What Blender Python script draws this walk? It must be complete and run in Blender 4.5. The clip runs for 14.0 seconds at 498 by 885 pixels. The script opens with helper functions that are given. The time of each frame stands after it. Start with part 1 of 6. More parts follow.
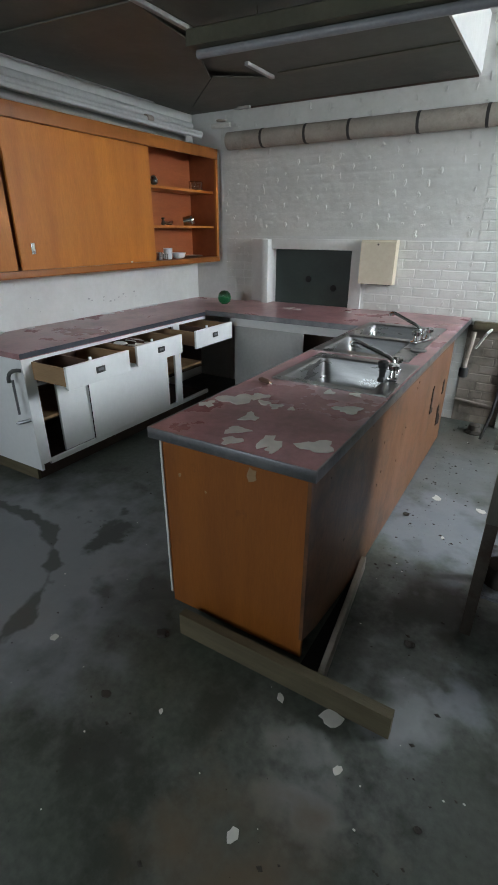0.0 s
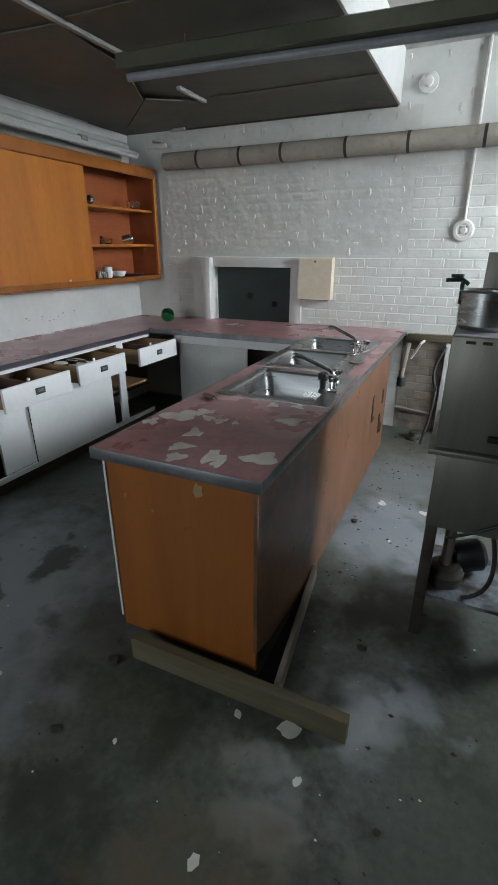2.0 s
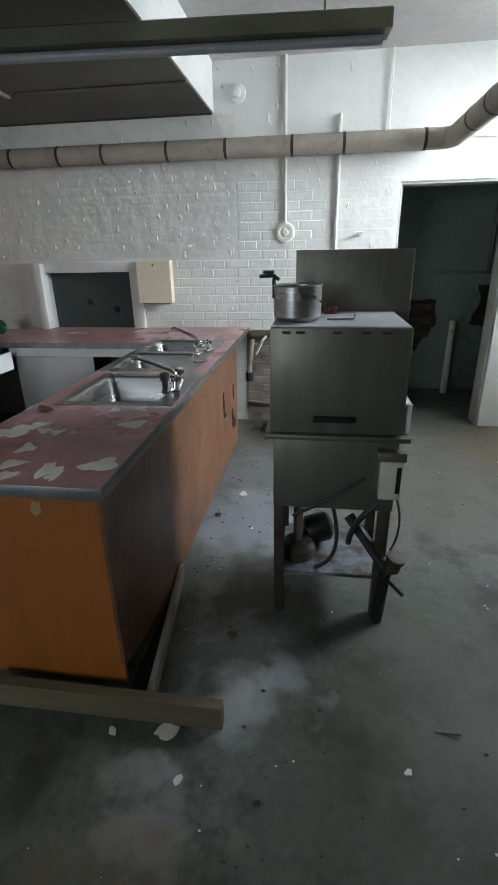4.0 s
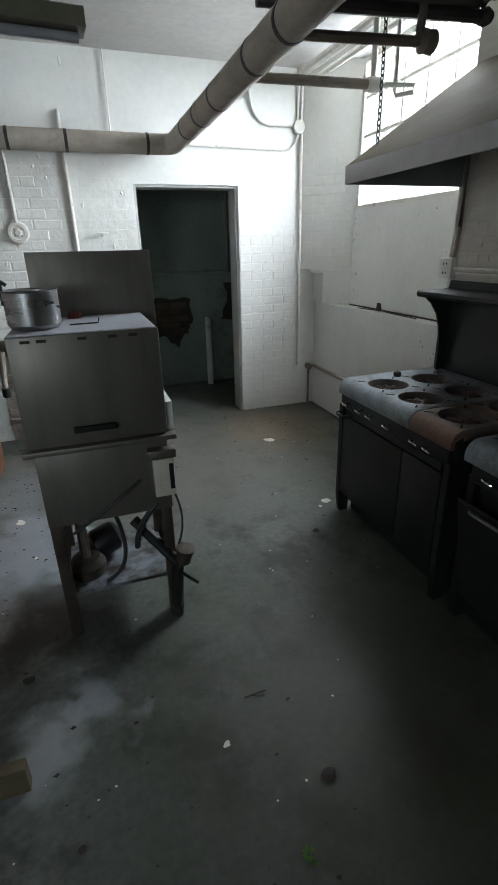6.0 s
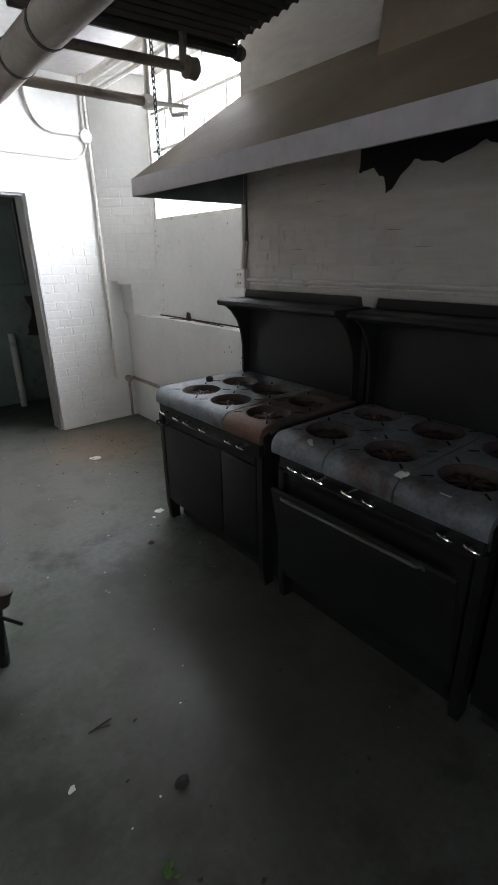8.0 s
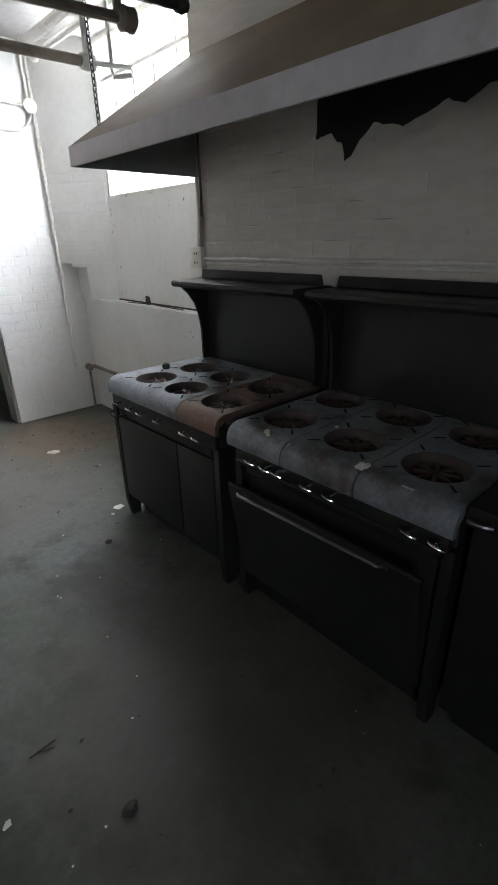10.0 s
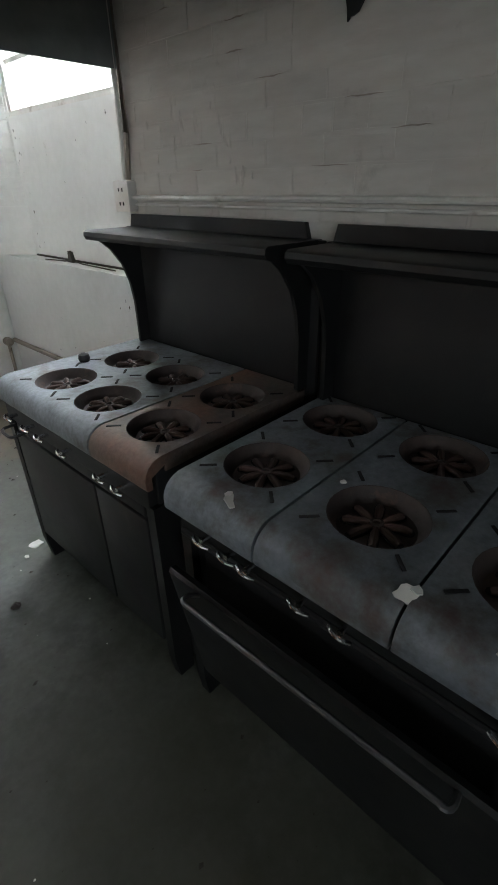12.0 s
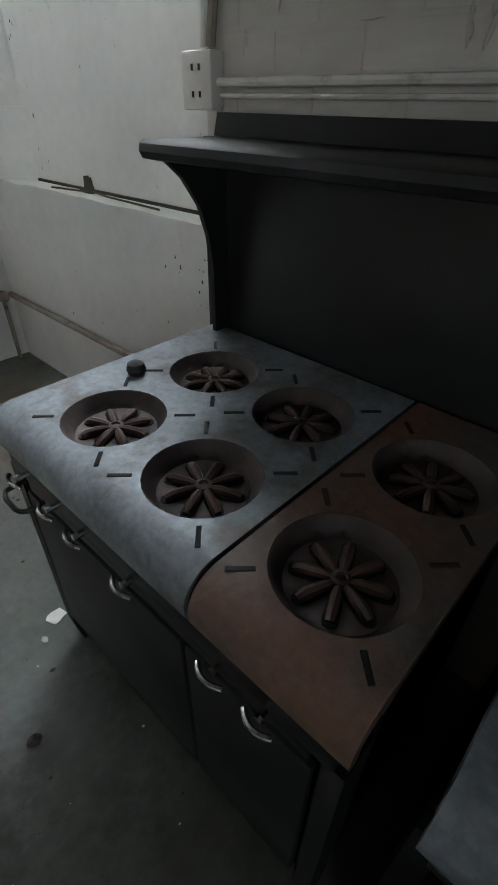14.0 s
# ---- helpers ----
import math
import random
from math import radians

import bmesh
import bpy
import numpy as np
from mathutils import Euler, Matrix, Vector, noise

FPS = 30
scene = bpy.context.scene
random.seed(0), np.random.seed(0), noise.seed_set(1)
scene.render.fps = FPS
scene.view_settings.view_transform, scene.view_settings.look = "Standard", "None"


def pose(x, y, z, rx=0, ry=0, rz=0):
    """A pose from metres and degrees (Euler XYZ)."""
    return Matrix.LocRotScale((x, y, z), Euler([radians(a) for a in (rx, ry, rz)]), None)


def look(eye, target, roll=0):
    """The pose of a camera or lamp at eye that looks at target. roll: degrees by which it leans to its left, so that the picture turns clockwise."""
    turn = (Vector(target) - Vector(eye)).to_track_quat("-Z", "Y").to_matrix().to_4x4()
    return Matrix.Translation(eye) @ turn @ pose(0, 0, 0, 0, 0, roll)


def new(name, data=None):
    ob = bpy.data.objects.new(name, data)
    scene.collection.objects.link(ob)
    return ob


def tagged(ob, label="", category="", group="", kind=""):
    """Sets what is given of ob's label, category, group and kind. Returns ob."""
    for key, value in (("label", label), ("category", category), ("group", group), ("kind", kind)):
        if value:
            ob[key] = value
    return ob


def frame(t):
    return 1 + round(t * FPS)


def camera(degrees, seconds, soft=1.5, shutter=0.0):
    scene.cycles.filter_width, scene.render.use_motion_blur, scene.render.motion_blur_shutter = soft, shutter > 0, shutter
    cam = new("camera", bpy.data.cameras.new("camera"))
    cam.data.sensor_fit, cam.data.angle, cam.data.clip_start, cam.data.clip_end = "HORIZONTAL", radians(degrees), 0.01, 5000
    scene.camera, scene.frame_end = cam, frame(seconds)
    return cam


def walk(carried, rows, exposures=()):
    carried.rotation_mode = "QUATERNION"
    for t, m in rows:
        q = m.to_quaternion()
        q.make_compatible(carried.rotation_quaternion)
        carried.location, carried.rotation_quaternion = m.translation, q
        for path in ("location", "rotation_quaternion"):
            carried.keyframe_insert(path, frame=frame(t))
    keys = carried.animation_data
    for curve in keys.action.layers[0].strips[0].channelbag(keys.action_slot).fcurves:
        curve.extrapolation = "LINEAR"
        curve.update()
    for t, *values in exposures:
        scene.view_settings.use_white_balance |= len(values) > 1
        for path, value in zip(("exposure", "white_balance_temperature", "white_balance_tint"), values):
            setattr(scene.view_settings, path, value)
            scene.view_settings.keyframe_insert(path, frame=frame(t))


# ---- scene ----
cam = camera(55.8, 14.0, soft=1.7)
PATH = [
    (0, (2.342, 1.097, 1.554), (1.403, 2.658, 0.729), 0.2),
    (0.5, (2.351, 1.096, 1.553), (1.442, 2.685, 0.748), 0.1),
    (1, (2.355, 1.093, 1.555), (1.481, 2.71, 0.765), 0.2),
    (1.5, (2.36, 1.096, 1.554), (1.526, 2.74, 0.778), 0.1),
    (2, (2.372, 1.1, 1.555), (1.599, 2.778, 0.79), -0.0),
    (2.2, (2.383, 1.102, 1.552), (1.643, 2.797, 0.789), -0.3),
    (4.3, (2.496, 1.109, 1.539), (2.349, 2.954, 0.783), -1.3),
    (4.5, (2.499, 1.118, 1.543), (2.435, 2.967, 0.784), -1.5),
    (5, (2.522, 1.116, 1.541), (2.646, 2.961, 0.78), -1.8),
    (5.5, (2.546, 1.108, 1.543), (2.905, 2.922, 0.779), -1.6),
    (6, (2.576, 1.104, 1.542), (3.169, 2.853, 0.774), -1.3),
    (6.5, (2.592, 1.094, 1.54), (3.38, 2.767, 0.779), -1.1),
    (7, (2.605, 1.087, 1.534), (3.553, 2.679, 0.78), -1.1),
    (7.5, (2.638, 1.069, 1.533), (3.713, 2.583, 0.789), -1.0),
    (8, (2.648, 1.047, 1.535), (3.834, 2.478, 0.798), -0.8),
    (8.2, (2.653, 1.036, 1.536), (3.878, 2.436, 0.801), -0.8),
    (10.3, (2.865, 1.119, 1.491), (4.112, 2.451, 0.672), -1.4),
    (10.5, (2.907, 1.15, 1.485), (4.178, 2.449, 0.649), -1.2),
    (11, (3.032, 1.337, 1.458), (4.349, 2.559, 0.578), -1.1),
    (11.5, (3.172, 1.483, 1.456), (4.503, 2.651, 0.528), -1.1),
    (12, (3.358, 1.618, 1.448), (4.635, 2.816, 0.481), -0.9),
    (12.5, (3.459, 1.766, 1.435), (4.684, 2.975, 0.416), -0.5),
    (13, (3.5, 1.997, 1.423), (4.728, 3.176, 0.374), -0.1),
    (13.5, (3.557, 2.202, 1.404), (4.793, 3.315, 0.293), 1.0),
    (14, (3.665, 2.422, 1.37), (4.853, 3.52, 0.193), 0.8),
]
walk(cam, [(t, look(eye, target, roll)) for t, eye, target, roll in PATH], [(0, 0.1, 6500, 10), (2, 0.08, 6500, 10), (4.5, 0.0, 6500, 10), (5, -0.15, 6500, 10), (5.5, -0.4, 6500, 10), (6.5, -0.2, 6500, 11), (7.5, -0.18, 6550, 14), (8, -0.05, 6600, 17), (11, 0.15, 6600, 15), (12, 0.42, 6550, 13), (13, 0.22, 6500, 11), (14, -0.1, 6450, 12)])

# ---- world and light ----
world = bpy.data.worlds.new("world")
scene.world = world
world.use_nodes = True
sky = world.node_tree.nodes.new("ShaderNodeTexSky")
sky.sky_type, sky.sun_disc = "NISHITA", False
sky.sun_elevation, sky.sun_rotation = radians(38), radians(60)
background = world.node_tree.nodes["Background"]
background.inputs["Strength"].default_value = 0.1
world.node_tree.links.new(sky.outputs["Color"], background.inputs["Color"])


def area_lamp(name, m, sx, sy, watts, colour):
    data = bpy.data.lights.new(name, "AREA")
    data.shape, data.size, data.size_y, data.energy, data.color = "RECTANGLE", sx, sy, watts, colour
    ob = new(name, data)
    ob.matrix_world = m
    return ob


# sky light before the window over the ranges, and in an inferred, unseen window behind the walker
area_lamp("window_daylight", look((6.1, 4.05, 3.05), (1.0, 4.4, 1.5)), 3.1, 2.7, 1120, (0.84, 0.925, 1.0))
area_lamp("rear_daylight", look((0.2, -1.36, 1.75), (0.2, 0.5, 1.2)), 1.4, 1.1, 43, (0.82, 0.925, 1.0))


# ---- materials ----
def rgb(c):
    return (*c, 1.0)


def material(name, c1, c2, rough=0.6, metal=0.0, scale=2.5, fine=45.0, bump=0.25, dirt=None, dirt_scale=5.0,
             dirt_from=0.58, dirt_to=0.7, stretch=(1, 1, 1), depth=0.004, speckle=0.15, ior=1.45, vary=0.0):
    m = bpy.data.materials.new(name)
    m.use_nodes = True
    t = m.node_tree
    n, l = t.nodes, t.links
    bsdf = n["Principled BSDF"]
    pos = n.new("ShaderNodeNewGeometry").outputs["Position"]
    mp = n.new("ShaderNodeMapping")
    mp.inputs["Scale"].default_value = stretch
    l.new(pos, mp.inputs["Vector"])

    def tex(s, detail, vec, rough_=0.6):
        x = n.new("ShaderNodeTexNoise")
        x.inputs["Scale"].default_value, x.inputs["Detail"].default_value = s, detail
        x.inputs["Roughness"].default_value = rough_
        l.new(vec, x.inputs["Vector"])
        return x.outputs["Fac"]

    def ramp(fac, a, b):
        x = n.new("ShaderNodeMapRange")
        x.inputs["From Min"].default_value, x.inputs["From Max"].default_value = a, b
        l.new(fac, x.inputs["Value"])
        return x.outputs["Result"]

    def mix(fac, a, b, mode="MIX"):
        x = n.new("ShaderNodeMix")
        x.data_type, x.blend_type = "RGBA", mode
        if isinstance(fac, float):
            x.inputs["Factor"].default_value = fac
        else:
            l.new(fac, x.inputs["Factor"])
        for slot, v in ((6, a), (7, b)):
            if isinstance(v, tuple):
                x.inputs[slot].default_value = rgb(v)
            else:
                l.new(v, x.inputs[slot])
        return x.outputs[2]

    big = tex(scale, 7, mp.outputs["Vector"])
    grain = tex(fine, 4, mp.outputs["Vector"])
    col = mix(ramp(big, 0.32, 0.68), c1, c2)
    grey = n.new("ShaderNodeCombineColor")
    for s in ("Red", "Green", "Blue"):
        l.new(ramp(grain, 0.1, 0.9), grey.inputs[s])
    col = mix(speckle, col, grey.outputs["Color"], "OVERLAY")
    if vary:
        info = n.new("ShaderNodeObjectInfo").outputs["Random"]
        geo = n.new("ShaderNodeNewGeometry").outputs["Random Per Island"]
        add = n.new("ShaderNodeMath")
        l.new(info, add.inputs[0]), l.new(geo, add.inputs[1])
        frac = n.new("ShaderNodeMath")
        frac.operation = "FRACT"
        l.new(add.outputs[0], frac.inputs[0])
        hsv = n.new("ShaderNodeHueSaturation")
        r = n.new("ShaderNodeMapRange")
        r.inputs["To Min"].default_value, r.inputs["To Max"].default_value = 1 - vary, 1 + vary * 0.4
        l.new(frac.outputs[0], r.inputs["Value"]), l.new(r.outputs["Result"], hsv.inputs["Value"])
        l.new(col, hsv.inputs["Color"])
        col = hsv.outputs["Color"]
    rough_out = ramp(big, 0.2, 0.8)
    rr = n.new("ShaderNodeMapRange")
    rr.inputs["To Min"].default_value, rr.inputs["To Max"].default_value = max(0.03, rough - 0.1), min(1, rough + 0.1)
    l.new(rough_out, rr.inputs["Value"])
    l.new(rr.outputs["Result"], bsdf.inputs["Roughness"])
    if dirt:
        d = ramp(tex(dirt_scale, 9, pos, 0.68), dirt_from, dirt_to)
        col = mix(d, col, dirt)
    l.new(col, bsdf.inputs["Base Color"])
    bsdf.inputs["Metallic"].default_value = metal
    bsdf.inputs["IOR"].default_value = ior
    if bump:
        b = n.new("ShaderNodeBump")
        b.inputs["Strength"].default_value, b.inputs["Distance"].default_value = bump, depth
        l.new(mix(0.4, grey.outputs["Color"], big), b.inputs["Height"])
        l.new(b.outputs["Normal"], bsdf.inputs["Normal"])
    return m


M_WHITE = material("old_white_paint", (0.71, 0.71, 0.68), (0.62, 0.62, 0.595), 0.5, scale=1.6, fine=22, bump=0.35,
                   dirt=(0.45, 0.42, 0.36), dirt_scale=4.5, dirt_from=0.66, dirt_to=0.8, depth=0.006)
M_BRICK = material("painted_brick", (0.71, 0.705, 0.665), (0.60, 0.60, 0.565), 0.45, scale=2.2, fine=17, bump=0.6,
                   dirt=(0.46, 0.43, 0.37), dirt_scale=6, dirt_from=0.62, dirt_to=0.8, depth=0.012, vary=0.06)
M_DULLBRICK = material("sooty_painted_brick", (0.60, 0.57, 0.515), (0.51, 0.485, 0.435), 0.6, scale=2.4, fine=24, bump=0.5, stretch=(1, 0.3, 1.4),
                       dirt=(0.33, 0.30, 0.26), dirt_scale=6, dirt_from=0.62, dirt_to=0.78, depth=0.006, vary=0.06)
M_CEIL = material("ceiling_paint", (0.52, 0.51, 0.485), (0.44, 0.43, 0.41), 0.7, scale=1.2, fine=18, bump=0.2)
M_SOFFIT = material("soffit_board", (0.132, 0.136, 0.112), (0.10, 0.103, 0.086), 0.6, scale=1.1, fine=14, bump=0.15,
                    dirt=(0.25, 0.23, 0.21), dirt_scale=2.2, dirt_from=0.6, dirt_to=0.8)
M_ORANGE = material("varnished_plywood", (0.45, 0.155, 0.022), (0.36, 0.112, 0.015), 0.36, scale=2.2, fine=60, bump=0.06,
                    stretch=(3, 3, 0.35), dirt=(0.19, 0.075, 0.022), dirt_scale=5, dirt_from=0.66, dirt_to=0.82, speckle=0.2)
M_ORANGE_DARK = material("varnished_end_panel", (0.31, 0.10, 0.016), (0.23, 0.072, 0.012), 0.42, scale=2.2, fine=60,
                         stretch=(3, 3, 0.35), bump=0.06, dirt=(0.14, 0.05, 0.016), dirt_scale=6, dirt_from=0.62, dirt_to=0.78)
M_PLY = material("worn_plywood_side", (0.20, 0.086, 0.040), (0.13, 0.06, 0.031), 0.42, scale=2.4, fine=50, bump=0.12,
                 stretch=(1, 1, 0.5), dirt=(0.065, 0.034, 0.022), dirt_scale=5, dirt_from=0.49, dirt_to=0.7, speckle=0.3)
M_INNER = material("cabinet_inside_wood", (0.32, 0.085, 0.025), (0.25, 0.065, 0.02), 0.55, scale=3, fine=50, stretch=(3, 0.5, 3), bump=0.08)
M_DARKWOOD = material("dark_cabinet_inside", (0.085, 0.055, 0.04), (0.06, 0.04, 0.03), 0.7, scale=3, fine=50)
M_DRAWER = material("drawer_side_wood", (0.36, 0.23, 0.12), (0.28, 0.17, 0.085), 0.6, scale=3, fine=55, stretch=(0.5, 3, 3), bump=0.1)
M_PINK = material("pink_laminate", (0.40, 0.205, 0.21), (0.33, 0.165, 0.17), 0.3, scale=1.8, fine=35, bump=0.05,
                  dirt=(0.21, 0.13, 0.125), dirt_scale=3.6, dirt_from=0.5, dirt_to=0.72, speckle=0.25)
M_EDGE = material("metal_edge_trim", (0.30, 0.30, 0.31), (0.2, 0.2, 0.215), 0.36, 0.9, scale=8, fine=60, bump=0.1)
M_STEEL = material("brushed_stainless", (0.38, 0.38, 0.375), (0.28, 0.28, 0.28), 0.3, 1.0, scale=4, fine=80, stretch=(1, 1, 6), bump=0.04, speckle=0.1)
M_DARKTRIM = material("dark_worktop_edge", (0.05, 0.055, 0.075), (0.075, 0.078, 0.09), 0.4, 0.3, scale=7, fine=50, bump=0.1)
M_OLDWOOD = material("dusty_brown_board", (0.15, 0.085, 0.058), (0.10, 0.056, 0.04), 0.65, scale=3, fine=50, stretch=(0.5, 3, 3), bump=0.1)
M_CHROME = material("chrome", (0.78, 0.78, 0.78), (0.68, 0.68, 0.69), 0.12, 1.0, scale=9, fine=60, bump=0.02, speckle=0.1)
M_DW = material("dull_stainless", (0.215, 0.205, 0.175), (0.15, 0.145, 0.122), 0.46, 0.55, scale=2, fine=70, stretch=(5, 5, 0.6), bump=0.05,
                dirt=(0.16, 0.155, 0.14), dirt_scale=3, dirt_from=0.55, dirt_to=0.75)
M_WCAB = material("white_cabinet_paint", (0.80, 0.81, 0.80), (0.73, 0.74, 0.735), 0.42, scale=2.2, fine=30, bump=0.08,
                  dirt=(0.5, 0.47, 0.42), dirt_scale=8, dirt_from=0.72, dirt_to=0.8)
M_GREYCAB = material("grey_cabinet_panel", (0.46, 0.46, 0.44), (0.39, 0.39, 0.375), 0.5, scale=2, fine=40, bump=0.08)
M_GREEN = material("dark_green_board", (0.028, 0.042, 0.036), (0.02, 0.03, 0.027), 0.5, scale=3, fine=40, bump=0.1)
M_TAP = material("green_black_tap", (0.018, 0.055, 0.042), (0.012, 0.03, 0.025), 0.4, 0.2, scale=20, fine=60)
M_DIMGREEN = material("faded_green_wall", (0.24, 0.30, 0.265), (0.19, 0.24, 0.21), 0.65, scale=1.5, fine=22, bump=0.3,
                      dirt=(0.045, 0.05, 0.043), dirt_scale=2.6, dirt_from=0.58, dirt_to=0.74)
M_CREAM = material("cream_enamel", (0.66, 0.58, 0.44), (0.6, 0.52, 0.39), 0.35, scale=3, fine=30, bump=0.04)
M_WRAP = material("pipe_wrap", (0.385, 0.345, 0.295), (0.30, 0.265, 0.225), 0.75, scale=5, fine=60, bump=0.4,
                  dirt=(0.18, 0.15, 0.125), dirt_scale=6, dirt_from=0.55, dirt_to=0.75, depth=0.006)
M_BAND = material("black_band", (0.02, 0.018, 0.017), (0.03, 0.027, 0.025), 0.5, scale=6)
M_PIPEGREY = material("painted_pipe", (0.30, 0.255, 0.21), (0.22, 0.19, 0.16), 0.55, scale=6, fine=50, dirt=(0.12, 0.085, 0.06), dirt_scale=8)
M_PIPEWHITE = material("white_painted_pipe", (0.70, 0.68, 0.63), (0.6, 0.58, 0.53), 0.45, scale=6, fine=40, dirt=(0.4, 0.36, 0.3), dirt_scale=9)
M_IRON = material("cast_iron_radiator", (0.085, 0.085, 0.08), (0.06, 0.06, 0.058), 0.5, 0.3, scale=5, fine=50)
M_HOOD = material("hood_paint", (0.29, 0.235, 0.165), (0.22, 0.178, 0.125), 0.55, scale=1.6, fine=22, bump=0.12,
                  dirt=(0.24, 0.20, 0.165), dirt_scale=2.4, dirt_from=0.52, dirt_to=0.75)
M_LIP = material("hood_lip_paint", (0.50, 0.48, 0.49), (0.42, 0.405, 0.41), 0.45, scale=1.6, fine=22, bump=0.08, dirt=(0.3, 0.27, 0.25), dirt_scale=3, dirt_from=0.6, dirt_to=0.78)
M_HOODIN = material("greasy_hood_inside", (0.25, 0.27, 0.265), (0.18, 0.195, 0.19), 0.6, scale=2, fine=22)
M_STOVE = material("black_enamel", (0.0125, 0.0132, 0.0125), (0.008, 0.008, 0.0082), 0.48, scale=3, fine=45, bump=0.12,
                   dirt=(0.026, 0.023, 0.02), dirt_scale=5, dirt_from=0.58, dirt_to=0.75)
M_TOP = material("worn_blue_grey_iron", (0.25, 0.28, 0.31), (0.125, 0.132, 0.132), 0.36, 0.25, scale=6, fine=70, bump=0.25,
                 dirt=(0.095, 0.055, 0.04), dirt_scale=6, dirt_from=0.52, dirt_to=0.72, speckle=0.4)
M_RUST = material("rusty_iron", (0.18, 0.088, 0.056), (0.105, 0.10, 0.09), 0.42, 0.2, scale=4.5, fine=70, bump=0.3,
                  dirt=(0.075, 0.055, 0.048), dirt_scale=6, dirt_from=0.55, dirt_to=0.72, speckle=0.4)
M_BURN = material("burnt_bowl_iron", (0.085, 0.062, 0.053), (0.052, 0.042, 0.038), 0.6, 0.2, scale=9, fine=80, bump=0.3,
                  dirt=(0.13, 0.08, 0.06), dirt_scale=16, dirt_from=0.58, dirt_to=0.7)
M_ARM = material("burnt_red_iron", (0.095, 0.052, 0.04), (0.06, 0.04, 0.033), 0.65, 0.1, scale=14, fine=80, bump=0.3)
# bluish paleness stands for sky mirrored in the steel
M_SKY_SHEEN = material("sky_sheen_sheet", (0.55, 0.57, 0.61), (0.46, 0.475, 0.51), 0.4, 0.15, scale=4, fine=50, bump=0.08, dirt=(0.25, 0.24, 0.23), dirt_scale=6, dirt_from=0.62, dirt_to=0.78)
M_LEG = material("rusted_leg_steel", (0.085, 0.072, 0.056), (0.055, 0.045, 0.036), 0.6, 0.4, scale=7, fine=60, bump=0.3, dirt=(0.05, 0.032, 0.022), dirt_scale=9, dirt_from=0.5, dirt_to=0.66)
M_SHELF = material("stained_zinc_shelf", (0.25, 0.275, 0.31), (0.16, 0.175, 0.195), 0.45, 0.3, scale=5, fine=50, bump=0.1, dirt=(0.05, 0.042, 0.035), dirt_scale=9, dirt_from=0.42, dirt_to=0.62)
M_DIRTYBRICK = material("grimy_bare_brick", (0.36, 0.31, 0.26), (0.24, 0.2, 0.165), 0.85, scale=5, fine=40, bump=0.4, dirt=(0.09, 0.075, 0.06), dirt_scale=5, dirt_from=0.45, dirt_to=0.68, vary=0.25)
# black for soot and charring, and for shade in gaps, slots and holes
M_SOOT_SHADE = material("soot_and_shade_black", (0.008, 0.008, 0.008), (0.014, 0.013, 0.012), 0.8, scale=9)
M_TIMBER = material("weathered_timber", (0.145, 0.118, 0.068), (0.10, 0.083, 0.05), 0.75, scale=4, fine=60, stretch=(0.4, 4, 4), bump=0.3)
M_PAPER = material("paint_flake", (0.74, 0.72, 0.67), (0.6, 0.58, 0.54), 0.7, scale=20, fine=80)
M_DEBRIS = material("dark_debris", (0.035, 0.03, 0.026), (0.055, 0.045, 0.035), 0.8, scale=30, fine=90)
M_RUBBER = material("black_rubber", (0.022, 0.022, 0.022), (0.03, 0.03, 0.03), 0.55, scale=9)
M_PLATE = material("name_plate", (0.74, 0.69, 0.57), (0.62, 0.58, 0.48), 0.5, scale=14, fine=60)
M_LAMP = material("lamp_housing", (0.125, 0.122, 0.085), (0.09, 0.088, 0.06), 0.5, scale=3, fine=40)
M_LAMPTUBE = material("dusty_lamp_tube", (0.34, 0.35, 0.37), (0.27, 0.28, 0.30), 0.4, scale=5)
M_TUBE = material("unlit_tube", (0.80, 0.80, 0.82), (0.72, 0.72, 0.74), 0.3, scale=5)
M_REDBRICK = material("bare_old_brick", (0.105, 0.075, 0.055), (0.07, 0.055, 0.042), 0.85, scale=9, fine=40, vary=0.3)
M_LEAF = material("green_weed", (0.10, 0.20, 0.045), (0.07, 0.14, 0.03), 0.6, scale=30)
M_PINKBIT = material("red_scrap", (0.35, 0.08, 0.07), (0.28, 0.06, 0.05), 0.5, scale=20)


def glass(name, colour, rough=0.02):
    m = bpy.data.materials.new(name)
    m.use_nodes = True
    b = m.node_tree.nodes["Principled BSDF"]
    b.inputs["Base Color"].default_value = rgb(colour)
    b.inputs["Transmission Weight"].default_value = 1.0
    b.inputs["Roughness"].default_value = rough
    return m



